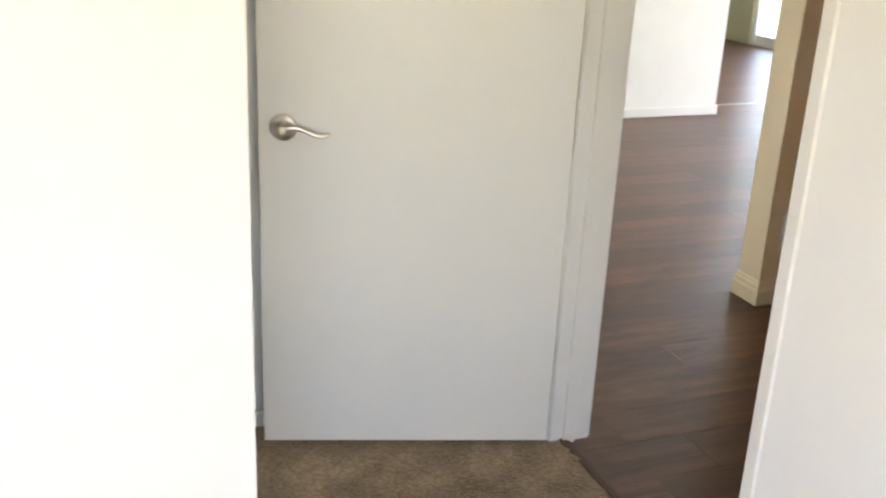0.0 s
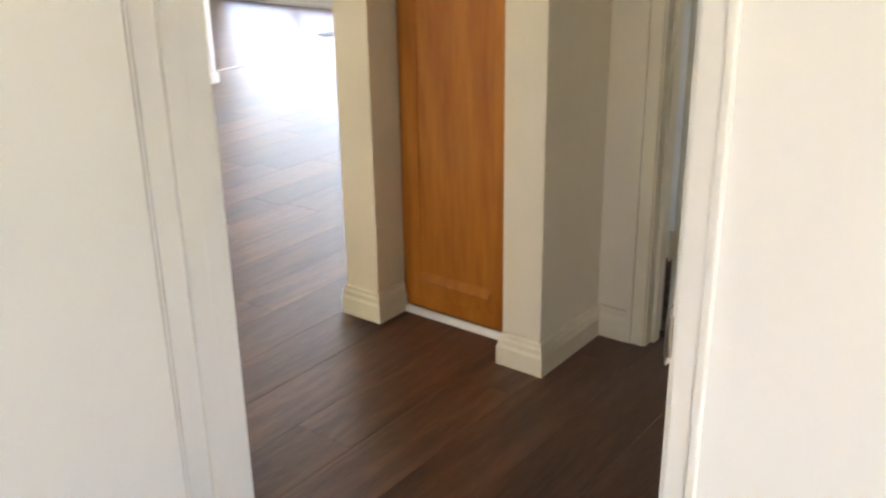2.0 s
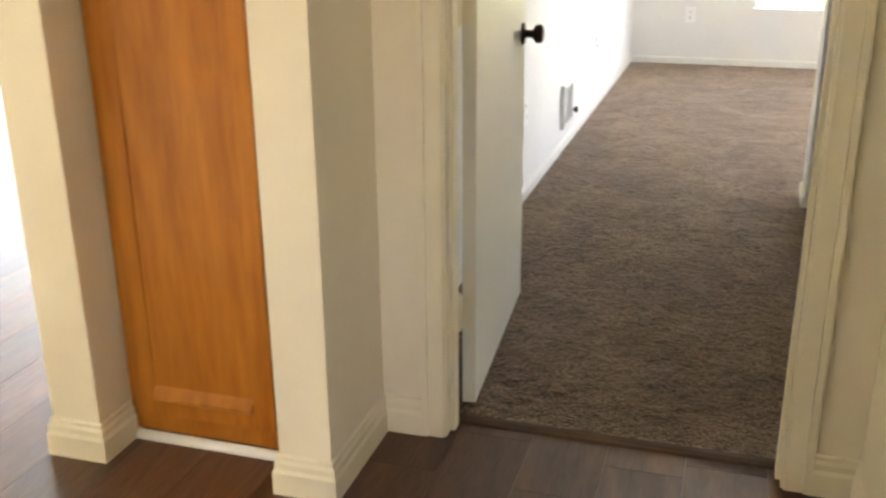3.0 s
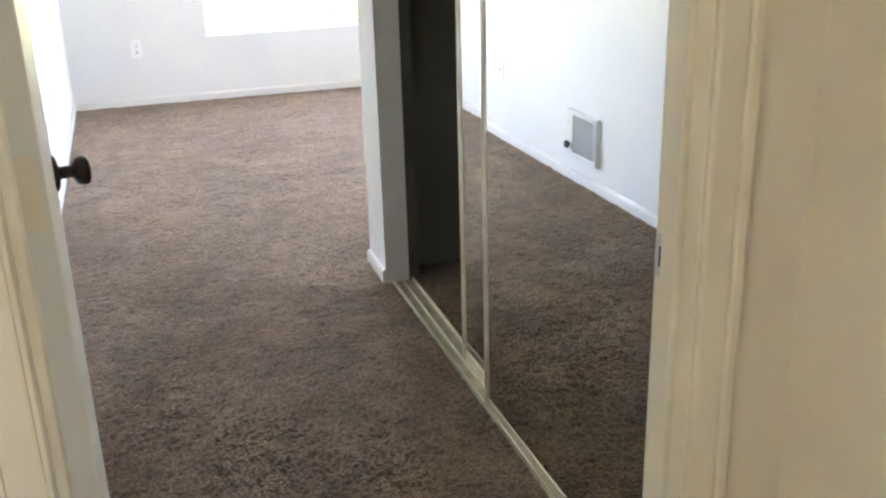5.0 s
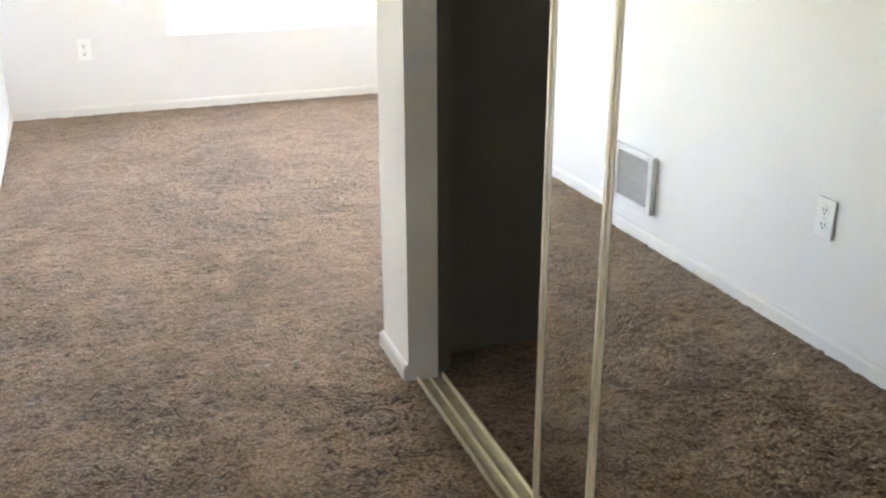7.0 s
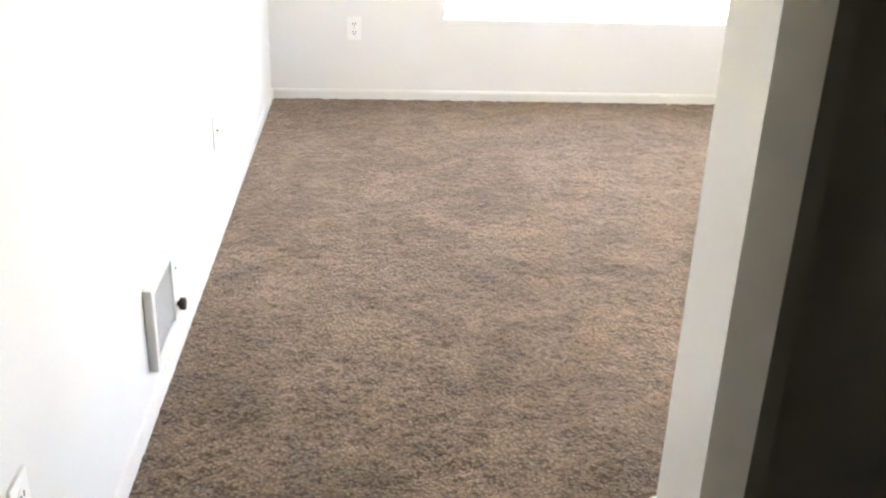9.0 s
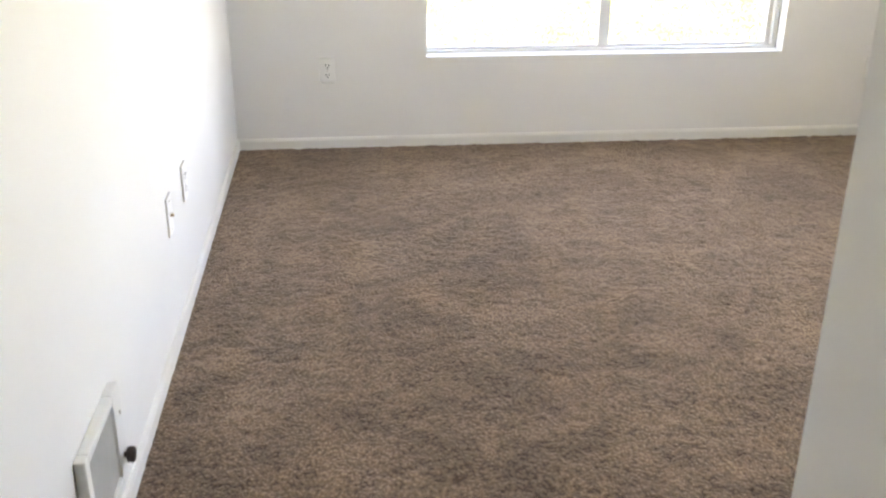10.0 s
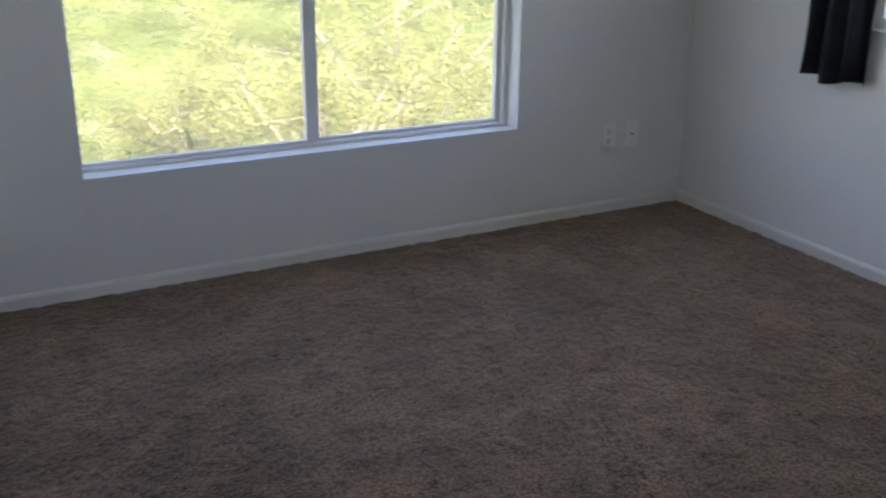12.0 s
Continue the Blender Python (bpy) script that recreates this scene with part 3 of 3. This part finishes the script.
def mirror_door(x, y0, y1, label):
    ob = holder("mirror_door", label, "closet door", (x, (y0 + y1) / 2, 0), group="sliding closet doors", turn=0.8)
    h = (y1 - y0) / 2
    for nm, b in (("side_frame", (-.011, .011, h - .026, h, .016, 2.03)), ("side_frame", (-.011, .011, -h, -h + .026, .016, 2.03)),
                  ("bottom_frame", (-.011, .011, -h + .026, h - .026, .016, .048)), ("top_frame", (-.011, .011, -h + .026, h - .026, 2.0, 2.03))):
        bm = bmesh.new()
        add_box(bm, *b, .003)
        if nm == "side_frame":
            add_box(bm, -.0145, -.0105, b[2] + .009, b[3] - .009, .016, 2.03, .001)
        part(nm, bm, ALU, ob)
    bm = bmesh.new()
    add_box(bm, -.0085, .004, -h + .024, h - .024, .046, 2.002)
    part("mirror_glass", bm, MIRROR, ob, "full-height mirror glass")
    return ob


mirror_door(1.255, CY0 + .004, 1.180, "mirrored sliding closet door in a pale gold frame, pushed aside")
mirror_door(1.292, 0.49, 1.470, "mirrored sliding closet door behind its twin, leaving a dark gap")

# ---------------- arched bedroom window ----------------
FY = WY + 0.075                                   # room-side face of the window frame
win = holder("window_arched", "arched white window, slider below a sunburst fanlight", "window", (WC, FY, WZ0), kind="structure")
W2, ZT = WR, WZS - WZ0                            # half width, height of the spring above the sill


def wpart(name, *b, material=VINYL, bevel=0.003, label="", parent=None):
    bm = bmesh.new()
    add_box(bm, *b, bevel)
    return part(name, bm, material, parent or win, label)


wpart("frame_bottom", -W2, W2, 0, .07, 0, .014)
wpart("frame_side", -W2, -W2 + .012, 0, .07, .014, ZT - .04)
wpart("frame_side", W2 - .026, W2, 0, .07, .014, ZT - .04)
wpart("transom", -W2, W2, -.004, .07, ZT - .04, ZT + .025, bevel=.005)
sash = wpart("sash_stile", -.026, .006, .012, .042, .014, ZT - .04, label="grey shaded meeting stile of the sliding sash")
wpart("sash_stile", .006, .030, .026, .058, .014, ZT - .04)
wpart("sash_stile", W2 - .048, W2 - .026, .026, .055, .014, ZT - .04)
for a, b, y in ((-W2 + .012, -.01, .026), (.02, W2 - .04, .042)):
    wpart("sash_rail", a, b, y - .012, y + .012, .014, .026)
    wpart("sash_rail", a, b, y - .012, y + .012, ZT - .050, ZT - .04)
    p = wpart("pane", a, b, y - .002, y + .002, .026, ZT - .050, material=GLASS, bevel=0)
    p.visible_shadow = False


def arc_band(r0, r1, y0, y1, a0=0.0, a1=math.pi, n=32, cz=0.0):
    bm = bmesh.new()
    rows = []
    for i in range(n + 1):
        a = a0 + (a1 - a0) * i / n
        rows.append([bm.verts.new((r * math.cos(a), y, cz + r * math.sin(a))) for r, y in ((r0, y0), (r1, y0), (r1, y1), (r0, y1))])
    for p, q in zip(rows, rows[1:]):
        for k in range(4):
            bm.faces.new((p[k], p[(k + 1) % 4], q[(k + 1) % 4], q[k]))
    bm.faces.new(rows[0])
    bm.faces.new(rows[-1][::-1])
    return bm


part("arch_frame", arc_band(W2 - .032, W2, 0, .07, cz=ZT), VINYL, win)
for a in (45, 90, 135):
    c, s = math.cos(radians(a)), math.sin(radians(a))
    bm = bmesh.new()
    add_box(bm, .0, W2 - .03, .022, .048, -.009, .009, .003)
    bmesh.ops.transform(bm, matrix=Matrix.Translation((0, 0, ZT + .02)) @ Matrix.Rotation(-radians(a), 4, 'Y'), verts=bm.verts)
    part("muntin", bm, VINYL, win)
for a0, a1 in ((0, 45), (45, 90), (90, 135), (135, 180)):
    bm = bmesh.new()
    pts = [(0, ZT + .02)] + [((W2 - .02) * math.cos(radians(a0 + (a1 - a0) * i / 8)), ZT + (W2 - .02) * math.sin(radians(a0 + (a1 - a0) * i / 8))) for i in range(9)]
    f = [bm.verts.new((x, .034, z)) for x, z in pts]
    g = [bm.verts.new((x, .038, z)) for x, z in pts]
    bm.faces.new(f)
    bm.faces.new(g[::-1])
    for i in range(len(f)):
        bm.faces.new((f[i], f[(i + 1) % len(f)], g[(i + 1) % len(f)], g[i]))
    part("fan_pane", bm, GLASS, win).visible_shadow = False

# side window
win2 = holder("window_side", "white side window beside a dark curtain", "window", (RX + .07, (EY0 + EY1) / 2, EZ0), kind="structure")
hw = (EY1 - EY0) / 2
for nm, b in (("frame_bottom", (0, .06, -hw, hw, 0, .035)), ("frame_top", (0, .06, -hw, hw, 1.115, 1.15)), ("frame_side", (0, .06, -hw, -hw + .035, .035, 1.115)),
              ("frame_side", (0, .06, hw - .035, hw, .035, 1.115)), ("sash_stile", (.012, .05, -.016, .016, .035, 1.115))):
    wpart(nm, *b, parent=win2)
for a, b in ((-hw + .035, -.016), (.016, hw - .035)):
    wpart("pane", .028, .032, a, b, .035, 1.115, material=GLASS, bevel=0, parent=win2).visible_shadow = False

# curtain on a rod by the side window
cur = holder("curtain", "dark navy curtain panel gathered on a rod by the window", "curtain", (RX - .055, 4.852, 0))
bm = bmesh.new()
cols = []
NU, NV = 60, 14
for i in range(NU + 1):
    u = i / NU
    yy = -.115 + .245 * u
    xx = .030 * math.sin(u * math.pi * 5.2 + .6) + .008 * math.sin(u * 23)
    cols.append([bm.verts.new((xx * (.75 + .25 * (1 - j / NV)), yy * (1 - .10 * j / NV) + .004 * math.sin(j * 1.3 + u * 9), .700 + .012 * math.sin(u * 8) * (j == 0) + 1.46 * j / NV)) for j in range(NV + 1)])
for a, b in zip(cols, cols[1:]):
    for j in range(NV):
        bm.faces.new((a[j], b[j], b[j + 1], a[j + 1]))
bmesh.ops.solidify(bm, geom=bm.faces[:], thickness=0.003)
part("cloth", bm, CURTAIN, cur, "", True)
bm = bmesh.new()
add_cyl(bm, (0, -1.7, 2.16), (0, .2, 2.16), .010, seg=14)
part("rod", bm, BRONZE, cur, "dark metal curtain rod", True)
for y in (-1.65, .15):
    bm = bmesh.new()
    add_cyl(bm, (0, y, 2.16), (.053, y, 2.16), .006, seg=10)
    add_cyl(bm, (.049, y, 2.16), (.0545, y, 2.16), .022, seg=16)
    part("bracket", bm, BRONZE, cur, "", True)


# ---------------- plates, grille ----------------
def outlet(at, turn, label, duplex=True, name="outlet"):
    """A wall plate that faces local -y."""
    ob = holder(name, label, "outlet" if duplex else "wall plate", at, group="wall plates", turn=turn)
    bm = bmesh.new()
    add_box(bm, -.035, .035, -.0065, .0, -.0575, .0575, .002)
    part("plate", bm, PLATE, ob)
    if duplex:
        for z in (-.021, .021):
            bm = bmesh.new()
            add_cyl(bm, (0, -.006, z), (0, -.0085, z), .0165, seg=20)
            face = part("socket", bm, PLATE, ob)
            bm = bmesh.new()
            add_box(bm, -.0082, -.0048, -.0092, -.0080, z - .002, z + .008)
            add_box(bm, .0048, .0082, -.0092, -.0080, z - .002, z + .008)
            add_cyl(bm, (0, -.0080, z - .008), (0, -.0092, z - .008), .0032, seg=10)
            part("slots", bm, SLOT, face)
        bm = bmesh.new()
        add_cyl(bm, (0, -.006, 0), (0, -.0078, 0), .003, seg=10)
        part("screw", bm, NICKEL, ob)
    else:
        bm = bmesh.new()
        add_cyl(bm, (0, -.006, 0), (0, -.016, 0), .0048, seg=12)
        part("jack", bm, BRASS, ob, "small brass cable jack")
        for z in (-.042, .042):
            bm = bmesh.new()
            add_cyl(bm, (0, -.006, z), (0, -.0078, z), .003, seg=10)
            part("screw", bm, NICKEL, ob)
    return ob


outlet((LX + .0005, 1.923, .392), 90, "white duplex outlet low on the white wall")
outlet((LX + .0005, 3.885, .387), 90, "white cable jack plate low on the white wall", False, "cable_plate")
outlet((LX + .0005, 4.172, .387), 90, "white duplex outlet beside the cable jack plate")
outlet((0.495, WY - .0005, .374), 0, "white duplex outlet below the window wall's corner")
outlet((3.10, WY - .0005, .350), 0, "white duplex outlet in the dim room corner")
outlet((3.222, WY - .0005, .350), 0, "white cable jack plate in the dim room corner", False, "cable_plate")

gr = holder("air_grille", "white enamelled wall register with a round damper knob", "air vent", (LX + .0005, 2.905, .235))
GY, GZ = .145, .109
for nm, b in (("rim", (0, .022, -GY, -GY + .028, -GZ, GZ)), ("rim", (0, .022, GY - .062, GY, -GZ, GZ)), ("rim", (0, .022, -GY + .028, GY - .062, GZ - .022, GZ)), ("rim", (0, .022, -GY + .028, GY - .062, -GZ, -GZ + .022))):
    bm = bmesh.new()
    add_box(bm, *b, .004)
    part(nm, bm, GRILLE, gr)
bm = bmesh.new()
add_box(bm, 0, .003, -GY + .028, GY - .062, -GZ + .022, GZ - .022)
part("backing", bm, DARKGAP, gr)
for i in range(22):
    y = -GY + .034 + i * (2 * GY - .102) / 21
    bm = bmesh.new()
    add_box(bm, .004, .016, y - .0013, y + .0013, -GZ + .022, GZ - .022)
    part("vane", bm, GRILLE, gr)
for i in range(5):
    z = -GZ + .046 + i * .030
    bm = bmesh.new()
    add_box(bm, .008, .014, -GY + .028, GY - .062, z - .001, z + .001)
    part("cross_bar", bm, GRILLE, gr)
bm = bmesh.new()
add_lathe(bm, (.021, GY - .030, -.055), (1, 0, 0), [(0, .007), (.006, .007), (.008, .0165), (.020, .0175), (.023, .014), (.024, .004)], 20)
part("damper_knob", bm, BRONZE, gr, "round metal damper knob", True)
bm = bmesh.new()
add_lathe(bm, (.021, GY - .022, .046), (1, 0, 0), [(0, .0045), (.003, .0045), (.0045, .002)], 12)
part("screw", bm, NICKEL, gr, "", True)

# ---------------- living room beyond the hall ----------------
pen = holder("kitchen_peninsula", "white kitchen peninsula cabinet with bar handles", "cabinet", (-3.925, 0.94, 0))
bm = bmesh.new()
add_box(bm, -.30, .33, -.9, .80, .05, .88, .003)
part("body", bm, TRIM, pen)
bm = bmesh.new()
add_box(bm, -.28, .345, -.9, .815, .004, .07, .003)
part("plinth", bm, TRIM, pen)
bm = bmesh.new()
add_box(bm, -.36, .37, -.93, .85, .88, .92, .006)
part("worktop", bm, mat("pale_worktop", (0.6, 0.58, 0.54), 0.3, vary=0.2, scale=40), pen, "pale speckled worktop")
for z0, z1 in ((.09, .36), (.37, .60), (.61, .86)):
    bm = bmesh.new()
    add_box(bm, -.28, .31, .80, .818, z0, z1, .002)
    dr = part("drawer_front", bm, TRIM, pen)
    bm = bmesh.new()
    add_cyl(bm, (-.10, .845, z1 - .05), (.13, .845, z1 - .05), .006, seg=12)
    for x in (-.07, .10):
        add_cyl(bm, (x, .818, z1 - .05), (x, .846, z1 - .05), .005, seg=10)
    part("handle", bm, NICKEL, dr, "slim bar handle", True)

slider = holder("sliding_glass_door", "white framed sliding glass door full of daylight, widened out of view", "door", ((SX0 + SX1) / 2, 4.66, 0), kind="structure")
sw = (SX1 - SX0) / 2
for nm, b in (("frame_side", (-sw, -sw + .05, -.03, .06, 0, 2.08)), ("frame_side", (sw - .05, sw, -.03, .06, 0, 2.08)), ("frame_head", (-sw + .05, sw - .05, -.03, .06, 2.03, 2.08)),
              ("sill", (-sw + .05, sw - .05, -.03, .06, 0, .035)), ("stile", (-1.72, -1.65, -.02, .02, .035, 2.03)), ("stile", (-.62, -.55, .0, .04, .035, 2.03)), ("stile", (1.0, 1.07, .0, .04, .035, 2.03))):
    wpart(nm, *b, parent=slider)
for a, b in ((-sw + .05, -1.72), (-1.65, -.62), (-.55, 1.0), (1.07, sw - .05)):
    wpart("bottom_rail", a, b, -.01, .03, .035, .11, parent=slider)
    wpart("pane", a, b, .008, .012, .11, 2.03, material=GLASS, bevel=0, parent=slider).visible_shadow = False

bm = bmesh.new()
add_profile(bm, [(-3.9, 1.76), (-3.9, 4.6)], [(-.010, .0005), (.010, .0005), (.006, .004), (-.006, .004)])
thing("transition_strip", bm, NICKEL, "thin metal floor transition strip in the living room", "floor strip", "structure")
fv = holder("floor_vent", "dark slotted floor vent near the glass door", "air vent", (-4.3, 3.64, .003))
bm = bmesh.new()
add_box(bm, -.06, .06, -.16, .16, 0, .006, .002)
part("plate", bm, BRONZE, fv)
for i in range(9):
    bm = bmesh.new()
    add_box(bm, -.045, .045, -.14 + i * .034, -.128 + i * .034, .006, .008)
    part("slot", bm, SLOT, fv)

# ---------------- outdoors ----------------
# ground falls away behind the house and rises to a far green ridge
def land(x, y):
    d = max(0.0, y - 6)
    z = -5.0 - 0.03 * d + 8.5 * (1 - math.exp(-(d / 150) ** 2)) + 0.6 * noise.noise(Vector((x * .03, y * .03, 2)))
    return z


verts, faces = [], []
xs = [-2500, -900, -400, -220] + [-150 + 5 * i for i in range(61)] + [220, 400, 900, 2500]
ys = [-2500, -600, -100, -20, -6, 6.3] + [8 + 4 * i for i in range(50)] + [240, 320, 450, 700, 1200, 2500]
for y in ys:
    for x in xs:
        verts.append((x, y, land(x, y)))
nx = len(xs)
for j in range(len(ys) - 1):
    for i in range(nx - 1):
        faces.append((j * nx + i, j * nx + i + 1, (j + 1) * nx + i + 1, (j + 1) * nx + i))
me = bpy.data.meshes.new("ground")
me.from_pydata(verts, [], faces)
me.polygons.foreach_set("use_smooth", [True] * len(me.polygons))
me.materials.append(EARTH)
tagged(new("ground", me), "green scrubby hillside falling away behind the house", "ground", kind="structure")


def leaf_cloud(centre, size, count, leaf, rng, verts, faces):
    """Scatter small bent leaf clumps through an uneven crown."""
    lob = rng.normal(0, 1, (7, 3))
    lob /= np.linalg.norm(lob, axis=1)[:, None]
    k = rng.integers(0, 7, count)
    p = lob[k] * rng.uniform(.25, .75, (count, 1)) + rng.normal(0, .27, (count, 3))
    flip = rng.random(count) < .8
    p[flip, 2] = np.abs(p[flip, 2])
    p = np.array(centre) + p * size
    d = rng.normal(0, 1, (count, 3))
    d /= np.linalg.norm(d, axis=1)[:, None]
    e = np.cross(d, rng.normal(0, 1, (count, 3)))
    e /= np.linalg.norm(e, axis=1)[:, None] + 1e-6
    s = leaf * rng.uniform(.6, 1.4, (count, 1))
    up = np.cross(d, e) * s * .15
    quad = np.stack([p + d * s, p + e * s * .55 + up, p - d * s, p - e * s * .55 + up], 1).reshape(-1, 3)
    base = len(verts) + 4 * np.arange(count)
    verts += quad.tolist()
    faces += np.stack([base, base + 1, base + 2], 1).tolist() + np.stack([base, base + 2, base + 3], 1).tolist()


def from_lists(name, verts, faces, material):
    me = bpy.data.meshes.new(name)
    me.from_pydata(verts, [], faces)
    me.materials.append(material)
    return new(name, me)


rng = np.random.default_rng(11)
verts, faces = [], []
for _ in range(3400):
    d = 11 + 130 * rng.random() ** 1.5
    a = radians(rng.uniform(-22, 42))
    x, y = .5 + d * math.sin(a), 2 + d * math.cos(a) + 6
    r = rng.uniform(.6, 1.6) * (1 + d * .008)
    if abs(x - 1.2) < 2.6 and 22 < y < 29:
        r = .45
    leaf_cloud((x, y, land(x, y) + .2 * r), np.array((r, r, r * .7)), int(500 if d < 45 else 120), (.0011 if d < 45 else .0016) * (d + 8), rng, verts, faces)
tagged(from_lists("hillside_shrubs", verts, faces, LEAF), "dense sunlit yellow-green shrubs covering the hillside", "shrubs", kind="stuff")


def tree(x, y, h, spread, seed):
    rng = np.random.default_rng(seed)
    z = land(x, y)
    ob = holder("tree", "sunlit yellow-green tree with thin pale branches", "tree", (x, y, z - .1), group="hillside trees")
    bm = bmesh.new()
    add_cyl(bm, (0, 0, 0), (.1, .05, h * .45), .16, .10, 10)
    tips = []
    for i in range(9):
        a = i * 2.4
        b0 = Vector((.1 * .6, .03, h * (.2 + .03 * i)))
        b1 = b0 + Vector((math.cos(a) * spread * .6, math.sin(a) * spread * .6, h * rng.uniform(.2, .45)))
        add_cyl(bm, b0, b1, .06, .018, 7)
        tips.append(b1)
        for k in range(3):
            t0 = b0.lerp(b1, .4 + .2 * k)
            t1 = t0 + Vector(rng.normal(0, 1, 3)) * spread * .28 + Vector((0, 0, .3))
            add_cyl(bm, t0, t1, .022, .006, 5)
            tips.append(t1)
    part("trunk", bm, DRY, ob, "pale thin branching trunk", True)
    v, f = [], []
    for tp in tips:
        leaf_cloud(tuple(tp), np.array((1, 1, .8)) * spread * .34, 400, .036, rng, v, f)
    crown = from_lists("crown", v, f, LEAF2)
    crown.parent = ob


for x, y, h, s, k in ((6.3, 17.5, 5.6, 2.6, 1), (8.8, 20.0, 6.2, 3.2, 2), (5.4, 23.5, 3.6, 2.0, 3), (10.5, 16.5, 5.6, 2.4, 4), (-3.6, 30, 4.2, 2.2, 5), (-1.5, 21, 3.6, 2.0, 6), (15.0, 14, 6.2, 2.6, 7), (18, 9, 6.5, 2.8, 8)):
    tree(x, y, h, s, k)

hx, hy = 1.3, 27.0
hz = land(hx, hy)
hs = holder("house", "small pale stucco outbuilding with a grey roof below the window", "house", (hx, hy, hz))
bm = bmesh.new()
add_box(bm, -1.5, 1.3, -1.1, 1.1, -.2, 1.9)
part("wall", bm, STUCCO, hs)
bm = bmesh.new()
add_profile(bm, [(-1.7, 0), (1.5, 0)], [(-1.3, 1.88), (1.3, 1.88), (1.3, 1.96), (0, 2.5), (-1.3, 1.96)])
part("roof", bm, ROOFT, hs)
bm = bmesh.new()
add_box(bm, -.4, .3, -1.13, -1.08, .6, 1.4)
part("window", bm, SLOT, hs)

px, py = 26.2, 56.4
pole = holder("utility_pole", "slim pale utility pole standing among the far shrubs", "pole", (px, py, land(px, py) - .3))
bm = bmesh.new()
add_cyl(bm, (0, 0, 0), (0, 0, 5.0), .13, .09, 12)
part("shaft", bm, STUCCO, pole, "", True)
bm = bmesh.new()
add_box(bm, -.5, .5, -.05, .05, 4.55, 4.65, .01)
part("crossarm", bm, STUCCO, pole)

# ---------------- vinyl planks, last ----------------
PW, PL, PT = 0.182, 1.22, 0.010
floor = tagged(new("floor_planks"), "dark brown wood-look vinyl plank floor", "floor", kind="structure")


def plank_mesh(w, l):
    bm = bmesh.new()
    add_box(bm, -w / 2 + .0003, w / 2 - .0003, -l / 2 + .0003, l / 2 - .0003, -PT, 0)
    top = [e for e in bm.edges if all(v.co.z > -1e-6 for v in e.verts)]
    bmesh.ops.bevel(bm, geom=top, offset=.0006, segments=1, affect='EDGES')
    me = finish(bm, "plank")
    me.materials.append(PLANK)
    return me


FULL = plank_mesh(PW, PL)
rng = random.Random(5)


def in_floor(x, y):
    return (-9.0 < x < -.5 and -1.49 < y < 4.6) or (-.5 <= x < 1.25 and -1.55 < y < .06)


rest = bmesh.new()
col = 0
x = 1.245 - PW / 2
while x > -9.0:
    hall_col = x > -.56 - PW / 2
    y0, y1 = (-1.57, 0.065) if hall_col else (-1.49, 4.6)
    y = y0 - rng.uniform(.1, PL - .1)
    while y < y1:
        a, b = max(y, y0), min(y + PL, y1)
        if b - a > .03:
            if x > -5.2:
                me = FULL if b - a > PL - 1e-4 else plank_mesh(PW, b - a)
                ob = new("plank", me)
                ob.location = (x, (a + b) / 2, 0.0)
                ob.parent = floor
            else:
                add_box(rest, x - PW / 2 + .0007, x + PW / 2 - .0007, a + .0007, b - .0007, -PT, 0)
        y += PL
    x -= PW
me = finish(rest, "planks_far")
me.materials.append(PLANK)
ob = tagged(new("planks_far", me), kind="stuff")
ob.parent = floor
